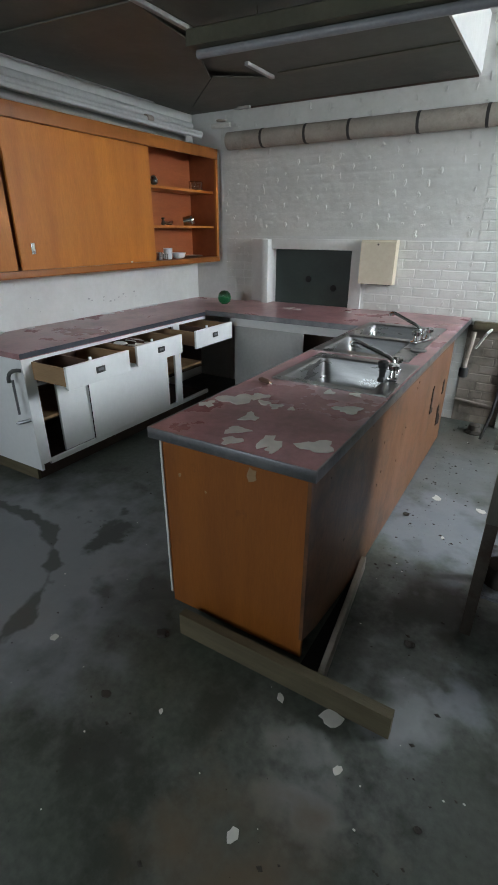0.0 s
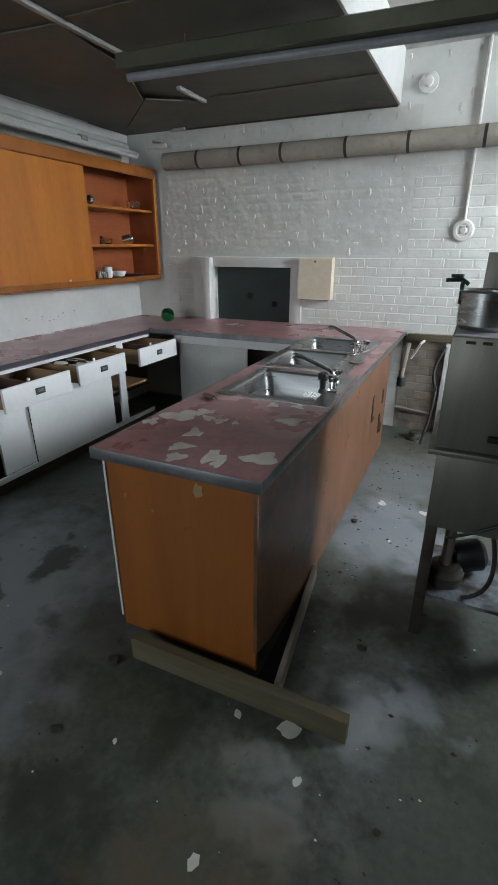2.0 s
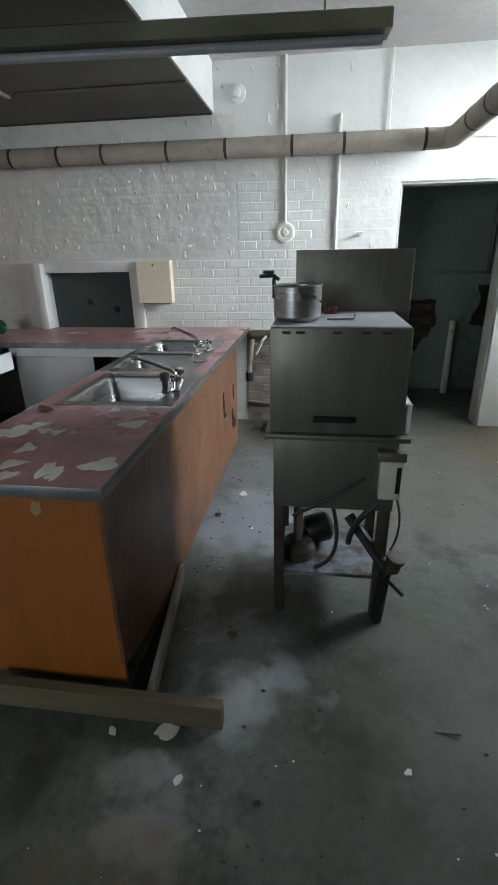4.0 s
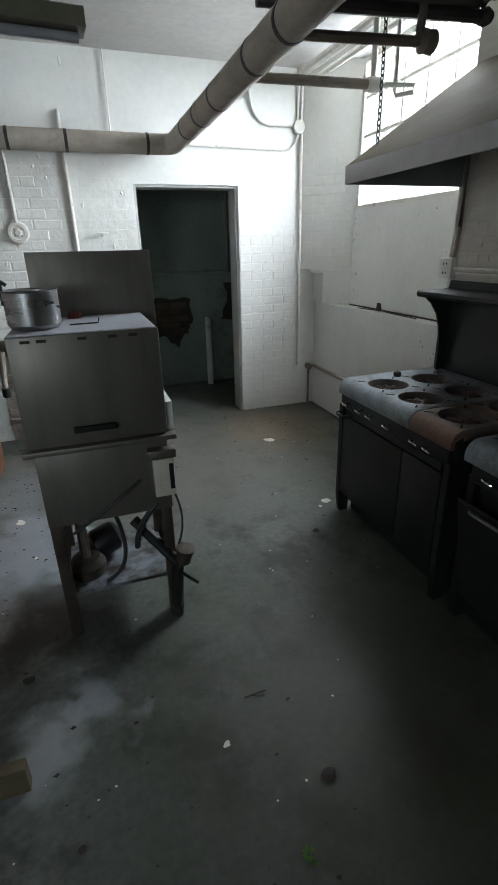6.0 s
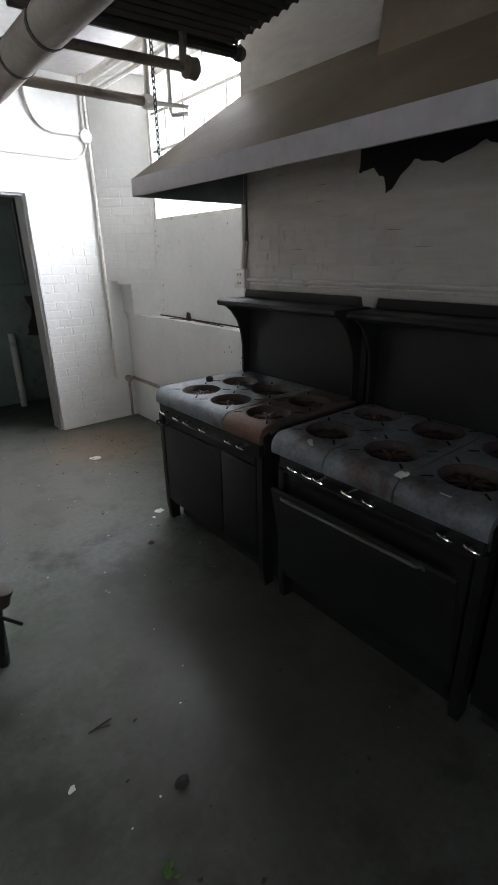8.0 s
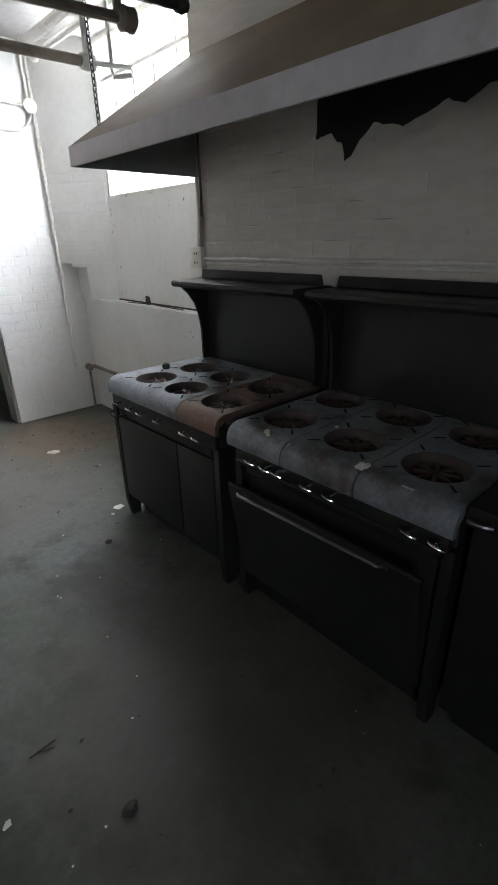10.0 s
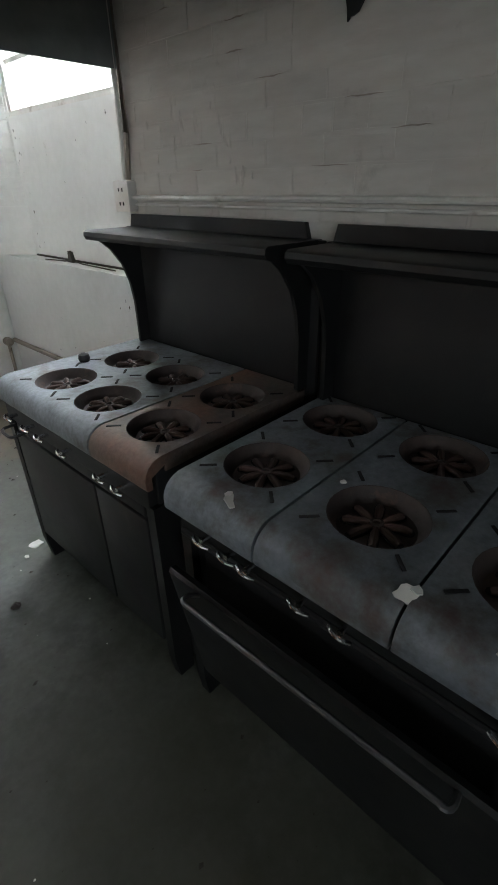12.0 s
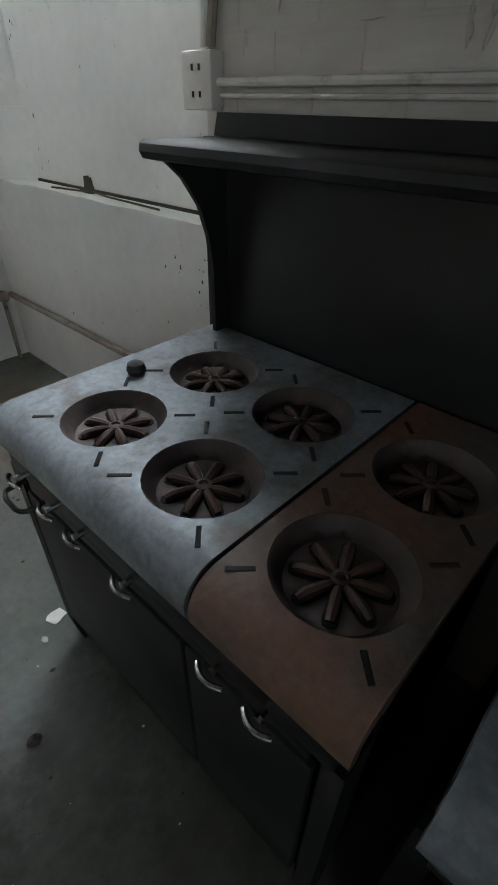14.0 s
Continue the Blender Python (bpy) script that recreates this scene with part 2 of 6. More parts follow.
def floor_material():
    """Old concrete: green-grey and blue-grey clouds, dark damp patches, a few stains of their own shape, and painted-in
    light and range shade.
    """
    m = material("old_concrete", (0.062, 0.073, 0.056), (0.112, 0.116, 0.107), 0.46, scale=1.6, fine=34, bump=0.22,
                 dirt=(0.040, 0.044, 0.035), dirt_scale=3.4, dirt_from=0.49, dirt_to=0.62, speckle=0.45)
    t = m.node_tree
    n, l = t.nodes, t.links
    bsdf = n["Principled BSDF"]
    pos = n.new("ShaderNodeNewGeometry").outputs["Position"]
    wob = n.new("ShaderNodeTexNoise")
    wob.inputs["Scale"].default_value, wob.inputs["Detail"].default_value = 6.0, 8
    l.new(pos, wob.inputs["Vector"])

    def calc(op, a, b):
        x = n.new("ShaderNodeMath")
        x.operation = op
        for slot, v in ((0, a), (1, b)):
            if isinstance(v, float):
                x.inputs[slot].default_value = v
            else:
                l.new(v, x.inputs[slot])
        return x.outputs[0]

    def distance(c):
        x = n.new("ShaderNodeVectorMath")
        x.operation = "DISTANCE"
        l.new(pos, x.inputs[0])
        x.inputs[1].default_value = (*c, 0)
        return x.outputs["Value"]

    def limits(v, lo, hi, top):
        x = n.new("ShaderNodeMapRange")
        x.inputs["From Min"].default_value, x.inputs["From Max"].default_value, x.inputs["To Max"].default_value = lo, hi, top
        l.new(v, x.inputs["Value"])
        return x.outputs["Result"]

    col = bsdf.inputs["Base Color"].links[0].from_socket

    def stain_and_light(fac, colour):
        x = n.new("ShaderNodeMix")
        x.data_type = "RGBA"
        l.new(fac, x.inputs["Factor"])
        l.new(col, x.inputs[6])
        x.inputs[7].default_value = rgb(colour)
        return x.outputs[2]

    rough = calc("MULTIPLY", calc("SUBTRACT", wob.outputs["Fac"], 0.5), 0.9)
    # the wide pale patch at (0.3, 2.1) paints in light missing from the floor
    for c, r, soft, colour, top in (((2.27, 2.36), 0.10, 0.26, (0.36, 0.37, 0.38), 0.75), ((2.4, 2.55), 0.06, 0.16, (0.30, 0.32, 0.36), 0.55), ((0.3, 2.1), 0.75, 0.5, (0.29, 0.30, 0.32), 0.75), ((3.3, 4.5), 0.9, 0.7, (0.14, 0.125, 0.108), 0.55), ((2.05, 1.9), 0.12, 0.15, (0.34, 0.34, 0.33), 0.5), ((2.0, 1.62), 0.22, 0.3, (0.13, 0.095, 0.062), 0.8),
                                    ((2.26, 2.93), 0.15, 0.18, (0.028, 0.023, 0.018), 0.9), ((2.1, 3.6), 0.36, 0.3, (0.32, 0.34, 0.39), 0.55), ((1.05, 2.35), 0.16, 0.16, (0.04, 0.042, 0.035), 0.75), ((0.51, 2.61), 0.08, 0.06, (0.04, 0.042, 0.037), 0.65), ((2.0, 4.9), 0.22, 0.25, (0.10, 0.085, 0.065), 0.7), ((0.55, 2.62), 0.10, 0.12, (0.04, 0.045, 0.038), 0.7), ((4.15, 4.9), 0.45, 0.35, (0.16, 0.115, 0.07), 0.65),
                                    # the olive patch at (3.45, 2.1) paints grime together with the ranges' shade
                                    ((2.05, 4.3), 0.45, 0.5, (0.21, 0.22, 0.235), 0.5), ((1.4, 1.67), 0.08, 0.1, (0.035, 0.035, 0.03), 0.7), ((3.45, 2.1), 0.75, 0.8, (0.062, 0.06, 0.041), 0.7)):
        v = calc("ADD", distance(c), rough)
        col = stain_and_light(limits(v, r + soft * 0.5, r - soft * 0.5, top), colour)
    ring = calc("ABSOLUTE", calc("SUBTRACT", calc("ADD", distance((-0.04, 1.70)), calc("MULTIPLY", rough, 0.05)), 0.76), 0.0)
    col = stain_and_light(limits(calc("ADD", ring, calc("MULTIPLY", rough, 0.22)), 0.04, 0.02, 0.75), (0.05, 0.05, 0.04))
    l.new(col, bsdf.inputs["Base Color"])
    return m


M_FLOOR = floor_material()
M_GLASS = glass("clear_glass", (0.95, 0.97, 0.96))
M_BOTTLE = glass("green_glass", (0.02, 0.30, 0.09))


# ---- mesh helpers ----
def bm_new():
    return bmesh.new()


def box(bm, x0, x1, y0, y1, z0, z1, bevel=0.0, m=None):
    got = bmesh.ops.create_cube(bm, size=1.0)["verts"]
    bmesh.ops.scale(bm, vec=(x1 - x0, y1 - y0, z1 - z0), verts=got)
    bmesh.ops.translate(bm, vec=((x0 + x1) / 2, (y0 + y1) / 2, (z0 + z1) / 2), verts=got)
    if bevel:
        edges = list({e for v in got for e in v.link_edges})
        made = bmesh.ops.bevel(bm, geom=edges, offset=bevel, segments=2, affect="EDGES", profile=0.5)
        got = list({v for f in made["faces"] for v in f.verts} | {v for v in got if v.is_valid})
    if m:
        bmesh.ops.transform(bm, matrix=m, verts=got)
    return bm


def tube(bm, pts, r, seg=10, radii=None):
    pts = [Vector(p) for p in pts]
    rings = []
    for i, p in enumerate(pts):
        d = (pts[min(i + 1, len(pts) - 1)] - pts[max(i - 1, 0)]).normalized()
        side = d.cross(Vector((0, 0, 1)))
        side = side.normalized() if side.length > 1e-3 else Vector((1, 0, 0))
        up = side.cross(d)
        rad = radii[i] if radii else r
        rings.append([bm.verts.new(p + rad * (math.cos(a) * side + math.sin(a) * up)) for a in (2 * math.pi * k / seg for k in range(seg))])
    for a, b in zip(rings, rings[1:]):
        for k in range(seg):
            bm.faces.new((a[k], a[(k + 1) % seg], b[(k + 1) % seg], b[k])).smooth = True
    bm.faces.new(rings[0][::-1])
    bm.faces.new(rings[-1])
    return bm


def arc(p0, p1, p2, n=8):
    """A bent path from p0 to p2 that bends towards p1."""
    p0, p1, p2 = Vector(p0), Vector(p1), Vector(p2)
    return [(1 - s) ** 2 * p0 + 2 * s * (1 - s) * p1 + s * s * p2 for s in (k / n for k in range(n + 1))]


def lathe(bm, profile, seg=24, m=None, cap=True):
    """Turns (radius, height) pairs round z."""
    rings = [[bm.verts.new((r * math.cos(2 * math.pi * k / seg), r * math.sin(2 * math.pi * k / seg), z)) for k in range(seg)] for r, z in profile]
    for a, b in zip(rings, rings[1:]):
        for k in range(seg):
            bm.faces.new((a[k], a[(k + 1) % seg], b[(k + 1) % seg], b[k])).smooth = True
    if cap:
        bm.faces.new(rings[0][::-1])
        bm.faces.new(rings[-1])
    if m:
        bmesh.ops.transform(bm, matrix=m, verts=[v for r in rings for v in r])
    return bm


def prism(bm, pts, axis, a, b):
    """A flat outline (u, v) drawn out along an axis from a to b."""
    def place(u, v, w):
        return {"x": (w, u, v), "y": (u, w, v), "z": (u, v, w)}[axis]
    lo = [bm.verts.new(place(u, v, a)) for u, v in pts]
    hi = [bm.verts.new(place(u, v, b)) for u, v in pts]
    k = len(pts)
    bm.faces.new(lo[::-1]), bm.faces.new(hi)
    for i in range(k):
        bm.faces.new((lo[i], lo[(i + 1) % k], hi[(i + 1) % k], hi[i]))
    return bm


def mesh_of(name, bm, mat):
    bmesh.ops.recalc_face_normals(bm, faces=bm.faces)
    me = bpy.data.meshes.new(name)
    bm.to_mesh(me)
    bm.free()
    me.polygons.foreach_set("use_smooth", [True] * len(me.polygons))
    me.set_sharp_from_angle(angle=radians(32))
    me.materials.append(mat)
    return me


def part(name, bm, mat, parent=None, label=""):
    ob = new(name, mesh_of(name, bm, mat))
    ob.parent = parent
    if label:
        ob["label"] = label
    return ob


def thing(name, m, label, category, group=""):
    ob = new(name)
    ob.empty_display_size = 0.1
    ob.matrix_world = m
    return tagged(ob, label, category, group)


def solid(name, bm, mat, label, category, group="", m=None):
    ob = part(name, bm, mat)
    if m:
        ob.matrix_world = m
    return tagged(ob, label, category, group)


def setting(name, bm, mat, label, category):
    return tagged(part(name, bm, mat), label, category, kind="structure")


def slab(*a, bevel=0.0):
    return box(bm_new(), *a, bevel=bevel)


def wall_with_holes(axis, w0, w1, u0, u1, v0, v1, holes):
    """Wall from butted blocks: w is the thickness axis, holes are (u0, u1, v0, v1)."""
    bm = bm_new()
    us = sorted({u0, u1, *[h[0] for h in holes], *[h[1] for h in holes]})
    vs = sorted({v0, v1, *[h[2] for h in holes], *[h[3] for h in holes]})
    for ua, ub in zip(us, us[1:]):
        for va, vb in zip(vs, vs[1:]):
            cu, cv = (ua + ub) / 2, (va + vb) / 2
            if any(h[0] < cu < h[1] and h[2] < cv < h[3] for h in holes):
                continue
            if axis == "y":
                box(bm, ua, ub, w0, w1, va, vb)
            else:
                box(bm, w0, w1, ua, ub, va, vb)
    bmesh.ops.remove_doubles(bm, verts=bm.verts, dist=1e-5)
    inner = [f for f in bm.faces if all(len(e.link_faces) > 2 for e in f.edges)]
    bmesh.ops.delete(bm, geom=inner, context="FACES")
    return bm


def blob(bm, cx, cy, z, r, h, n, rng, flat=0.6):
    """A ragged flat chip lying on a surface."""
    a0 = rng.uniform(0, 6.28)
    pts = []
    for k in range(n):
        a = a0 + 2 * math.pi * k / n
        rr = r * rng.uniform(flat, 1.15)
        pts.append((cx + rr * math.cos(a) * 1.2, cy + rr * math.sin(a) * 0.85))
    return prism(bm, pts, "z", z, z + h)


# ---- the large structure ----
WEST, EAST, NORTH, SOUTH, CEIL, LOW = -0.93, 4.62, 5.446, -1.3, 2.89, 2.555
DOOR = (3.115, 4.0, 0.0, 2.03)
HATCH = (0.0, 0.80, 0.88, 1.39)
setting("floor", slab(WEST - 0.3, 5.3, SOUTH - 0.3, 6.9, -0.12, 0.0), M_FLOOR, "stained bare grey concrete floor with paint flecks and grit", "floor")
wall_north = setting("wall_north", wall_with_holes("y", NORTH + 0.0072, NORTH + 0.24, WEST - 0.2, 4.98, 0, CEIL, [DOOR, HATCH]), M_WHITE,
                     "white painted brick wall with a doorway and a serving hatch", "wall")
setting("wall_west", slab(WEST - 0.2, WEST, SOUTH, NORTH, 0, CEIL), M_WHITE, "white painted wall behind the base and wall cabinets", "wall")
setting("wall_south", wall_with_holes("y", SOUTH - 0.2, SOUTH, WEST - 0.2, 4.9, 0, CEIL, [(-0.55, 0.95, 1.15, 2.35)]), M_WHITE, "plain white painted wall with an inferred, unseen window", "wall")
WIN = (3.462, 5.02, 1.815, 2.86)
RECESS_Y = (3.462, 5.02)
wall_east = setting("wall_east", slab(EAST + 0.003, 4.98, SOUTH, RECESS_Y[0], 0, CEIL), M_DULLBRICK, "grubby white painted brick wall behind the ranges", "wall")
bm = slab(4.775, 4.98, RECESS_Y[0], NORTH + 0.008, 0, 1.035)
bmesh.ops.subdivide_edges(bm, edges=[e for e in bm.edges if abs(e.verts[0].co.y - e.verts[1].co.y) > 1], cuts=40)
for v in bm.verts:
    if v.co.z > 1 and v.co.x < 4.8:
        v.co.x += noise.noise(v.co * 9) * 0.006
        v.co.z += noise.noise(v.co * 7 + Vector((3, 0, 0))) * 0.008
setting("wall_bay_lower", bm, M_WHITE, "white plastered lower wall with a chipped ledge under the window", "wall")
setting("wall_bay_panel", slab(4.90, 4.98, RECESS_Y[0], RECESS_Y[1], 1.035, WIN[2]), M_WHITE, "white painted blocked-up lower part of the window", "wall")
setting("wall_bay_head", slab(4.775, 4.98, RECESS_Y[0], RECESS_Y[1], WIN[3], CEIL), M_WHITE, "white plastered strip over the window", "wall")
bm = prism(bm_new(), [(4.603, NORTH + 0.004), (4.905, RECESS_Y[1]), (4.98, RECESS_Y[1]), (4.98, NORTH + 0.004)], "z", 1.335, CEIL)
prism(bm, [(4.745, 5.25), (4.905, RECESS_Y[1]), (4.98, RECESS_Y[1]), (4.98, NORTH + 0.004), (4.745, NORTH + 0.004)], "z", 1.036, 1.334)
prism(bm, [(4.665, 5.361), (4.745, 5.25), (4.745, 5.361)], "z", 1.305, 1.334)
setting("wall_pier", bm, M_WHITE, "white painted brick pier in the corner, stepped at its foot", "wall")
setting("ceiling", slab(1.63, 5.0, SOUTH, NORTH + 0.2, CEIL, CEIL + 0.12), M_CEIL, "off-white painted plaster ceiling", "ceiling")
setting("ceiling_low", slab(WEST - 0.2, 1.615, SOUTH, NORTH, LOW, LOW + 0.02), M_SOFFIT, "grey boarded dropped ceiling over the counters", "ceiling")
setting("ceiling_step", slab(1.615, 1.63, SOUTH, NORTH, LOW, CEIL + 0.1), M_WHITE, "white painted side of the dropped ceiling", "ceiling")
# the dark room behind the doorway
setting("wall_back_room", slab(2.2, 5.2, 6.72, 6.9, 0, 2.6), M_DIMGREEN, "dim faded green wall of the room behind", "wall")
setting("wall_back_room_west", slab(2.2, 2.4, NORTH + 0.24, 6.72, 0, 2.6), M_DIMGREEN, "dim faded green side wall", "wall")
setting("wall_back_room_east", slab(4.6, 4.8, NORTH + 0.24, 6.72, 0, 2.6), M_DIMGREEN, "dim faded green side wall", "wall")
setting("ceiling_back_room", slab(2.2, 5.2, NORTH + 0.24, 6.9, 2.5, 2.62), M_DIMGREEN, "dim green ceiling", "ceiling")
bm = bm_new()
box(bm, DOOR[0] - 0.004, DOOR[0] + 0.022, NORTH + 0.03, NORTH + 0.22, 0, DOOR[3])
box(bm, DOOR[1] - 0.022, DOOR[1] + 0.004, NORTH + 0.03, NORTH + 0.22, 0, DOOR[3])
box(bm, DOOR[0] + 0.022, DOOR[1] - 0.022, NORTH + 0.03, NORTH + 0.22, DOOR[3] - 0.02, DOOR[3] + 0.004)
setting("door_1", bm, M_GREYCAB, "grey painted lining of an open doorway without a door", "door frame")
# steel window over the ranges
window_1 = tagged(new("window_1"), "bright steel-framed window with many small panes", "window", kind="structure")
bm = bm_new()
xw = 4.94
box(bm, xw - 0.03, xw + 0.03, WIN[0], WIN[0] + 0.04, WIN[2], WIN[3])
box(bm, xw - 0.03, xw + 0.03, WIN[1] - 0.04, WIN[1], WIN[2], WIN[3])
box(bm, xw - 0.03, xw + 0.03, WIN[0] + 0.04, WIN[1] - 0.04, WIN[2], WIN[2] + 0.03)
box(bm, xw - 0.03, xw + 0.03, WIN[0] + 0.04, WIN[1] - 0.04, WIN[3] - 0.04, WIN[3])
part("window_frame", bm, M_PIPEWHITE, window_1)
cols, rows_ = 6, 4
pane = None
for j in range(1, rows_):
    z = WIN[2] + (WIN[3] - WIN[2]) * j / rows_
    part("glazing_bar", slab(xw - 0.015, xw + 0.015, WIN[0] + 0.04, WIN[1] - 0.04, z - 0.011, z + 0.011), M_PIPEWHITE, window_1)
for i in range(1, cols):
    y = WIN[0] + (WIN[1] - WIN[0]) * i / cols
    part("glazing_bar", slab(xw - 0.012, xw + 0.012, y - 0.008, y + 0.008, WIN[2] + 0.27, WIN[3] - 0.04), M_PIPEWHITE, window_1)
pane_mesh = mesh_of("pane", slab(-0.002, 0.002, -0.125, 0.125, -0.125, 0.125), M_GLASS)
long_mesh = mesh_of("pane", slab(-0.002, 0.002, -0.74, 0.74, -0.125, 0.125), M_GLASS)
for i in range(cols):
    for j in range(rows_):
        if j == 0 and i:
            continue
        ob = new("pane", pane_mesh if j else long_mesh)
        ob.parent = window_1
        ob.location = (xw + 0.001, WIN[0] + (WIN[1] - WIN[0]) * ((i + 0.5) / cols if j else 0.5), WIN[2] + (WIN[3] - WIN[2]) * (j + 0.5) / rows_)
        ob.visible_shadow = False
# unseen window, added to account for the light from behind
window_2 = tagged(new("window_2"), "inferred white window, unseen, behind the walker", "window", kind="structure")
bm = bm_new()
for x in (-0.55, 0.18, 0.91):
    box(bm, x, x + 0.04, SOUTH - 0.15, SOUTH - 0.1, 1.15, 2.35)
for z in (1.15, 1.72, 2.31):
    box(bm, -0.51, 0.91, SOUTH - 0.145, SOUTH - 0.105, z, z + 0.04)
part("window_frame", bm, M_PIPEWHITE, window_2)

# bright overcast sky far outside the window
m = bpy.data.materials.new("pale_sky")
m.use_nodes = True
m.node_tree.nodes["Principled BSDF"].inputs["Base Color"].default_value = (0, 0, 0, 1)
m.node_tree.nodes["Principled BSDF"].inputs["Emission Color"].default_value = (0.9, 0.96, 1.0, 1)
m.node_tree.nodes["Principled BSDF"].inputs["Emission Strength"].default_value = 2.6
setting("backdrop", slab(60.0, 60.5, 10, 130, -2, 75), m, "pale overcast sky outside the window", "sky")

# ---- east side: ranges ----
BOWL = [(0.106, 0.0), (0.102, -0.004), (0.095, -0.022), (0.083, -0.033), (0.0, -0.036)]


def cooktop_cell(bm, cx, cy, x0, x1, y0, y1, z):
    """A rectangle of cooktop round a round burner bowl's rim."""
    angles = sorted([2 * math.pi * k / 28 for k in range(28)] + [math.atan2(yc - cy, xc - cx) % (2 * math.pi) for xc in (x0, x1) for yc in (y0, y1)])
    outer, inner = [], []
    for a in angles:
        c, s = math.cos(a), math.sin(a)
        k = min(((x1 - cx) / c if c > 0 else (x0 - cx) / c) if abs(c) > 1e-6 else 9, ((y1 - cy) / s if s > 0 else (y0 - cy) / s) if abs(s) > 1e-6 else 9)
        outer.append(bm.verts.new((cx + c * k, cy + s * k, z)))
        inner.append(bm.verts.new((cx + c * BOWL[0][0], cy + s * BOWL[0][0], z)))
    n = len(angles)
    for i in range(n):
        bm.faces.new((outer[i], outer[(i + 1) % n], inner[(i + 1) % n], inner[i]))


def star(bm, r0, r1, lobes, z0, z1, half):
    """Lobed burner opening: rounded arms out of a hub."""
    pts = []
    for k in range(lobes):
        a = 2 * math.pi * (k + 0.5) / lobes
        d, s = Vector((math.cos(a), math.sin(a))), Vector((-math.sin(a), math.cos(a)))
        b = a - math.pi / lobes
        pts.append(Vector((math.cos(b), math.sin(b))) * r0)
        for along, off in ((r1 - half, -half), (r1 - half * 0.3, -half * 0.72), (r1, 0), (r1 - half * 0.3, half * 0.72), (r1 - half, half)):
            pts.append(d * along + s * off)
    return prism(bm, [(p.x, p.y) for p in pts], "z", z0, z1)


TOP = 0.850
bm = lathe(bm_new(), BOWL[:-1] + [(0.004, -0.036)], 28, cap=False)
bowl_mesh = mesh_of("burner_bowl", bm, M_BURN)
star_mesh = mesh_of("burner_opening", star(bm_new(), 0.027, 0.078, 8, -0.034, -0.0315, 0.0118), M_SOOT_SHADE)
arm_mesh = mesh_of("burner_arm", tube(bm_new(), [(0.012, 0, -0.0275), (0.03, 0, -0.026), (0.058, 0, -0.027), (0.069, 0, -0.031)], 0.007, 8, [0.006, 0.0088, 0.0098, 0.0075]), M_ARM)
hub_mesh = mesh_of("burner_hub", lathe(bm_new(), [(0.015, -0.033), (0.015, -0.021), (0.009, -0.0195), (0.008, -0.024), (0.003, -0.024)], 12), M_BURN)
slot_mesh = mesh_of("vent_slot", slab(-0.021, 0.021, -0.0042, 0.0042, -0.001, 0.0016, bevel=0.0008), M_SOOT_SHADE)


def cooktop(parent, y0, y1, columns, rows_x, mat, label):
    """One cast plate with a rolled front edge, over burner columns at the given y."""
    bm = bm_new()
    xs = (0.065, sum(rows_x) / 2, 0.655)
    edges = [y0] + [(a + b) / 2 for a, b in zip(columns, columns[1:])] + [y1]
    for i, cy in enumerate(columns):
        for j, cx in enumerate(rows_x):
            cooktop_cell(bm, cx, cy, xs[j], xs[j + 1], edges[i], edges[i + 1], TOP)
    nose = [(0.065, TOP), (0.05, TOP - 0.001), (0.036, TOP - 0.005), (0.023, TOP - 0.012), (0.012, TOP - 0.022), (0.004, TOP - 0.036), (0.0, TOP - 0.052), (0.0, TOP - 0.078), (0.004, TOP - 0.085), (0.02, TOP - 0.085), (0.02, TOP - 0.05), (0.065, TOP - 0.03)]
    prism(bm, nose, "y", y0, y1)
    box(bm, 0.065, 0.655, y0, y0 + 0.006, TOP - 0.05, TOP - 0.0005)
    box(bm, 0.065, 0.655, y1 - 0.006, y1, TOP - 0.05, TOP - 0.0005)
    bmesh.ops.remove_doubles(bm, verts=bm.verts, dist=1e-5)
    top = part("cooktop", bm, mat, parent, label)
    for cy in columns:
        for cx in rows_x:
            bowl = new("burner_bowl", bowl_mesh)
            bowl.parent, bowl.location = top, (cx, cy, TOP - 0.0005)
            for name, me in (("burner_opening", star_mesh), ("burner_hub", hub_mesh)):
                ob = new(name, me)
                ob.parent, ob.location = top, (cx, cy, TOP)
            for k in range(8):
                ob = new("burner_arm", arm_mesh)
                ob.parent, ob.matrix_local = top, pose(cx, cy, TOP, 0, 0, 45 * (k + 0.5))
            for a in (45, 135, 225, 315):
                ob = new("vent_slot", slot_mesh)
                ob.parent = top
                r = 0.142
                ob.matrix_local = pose(cx + r * math.cos(radians(a)), cy + r * math.sin(radians(a)), TOP, 0, 0, a)
    return top


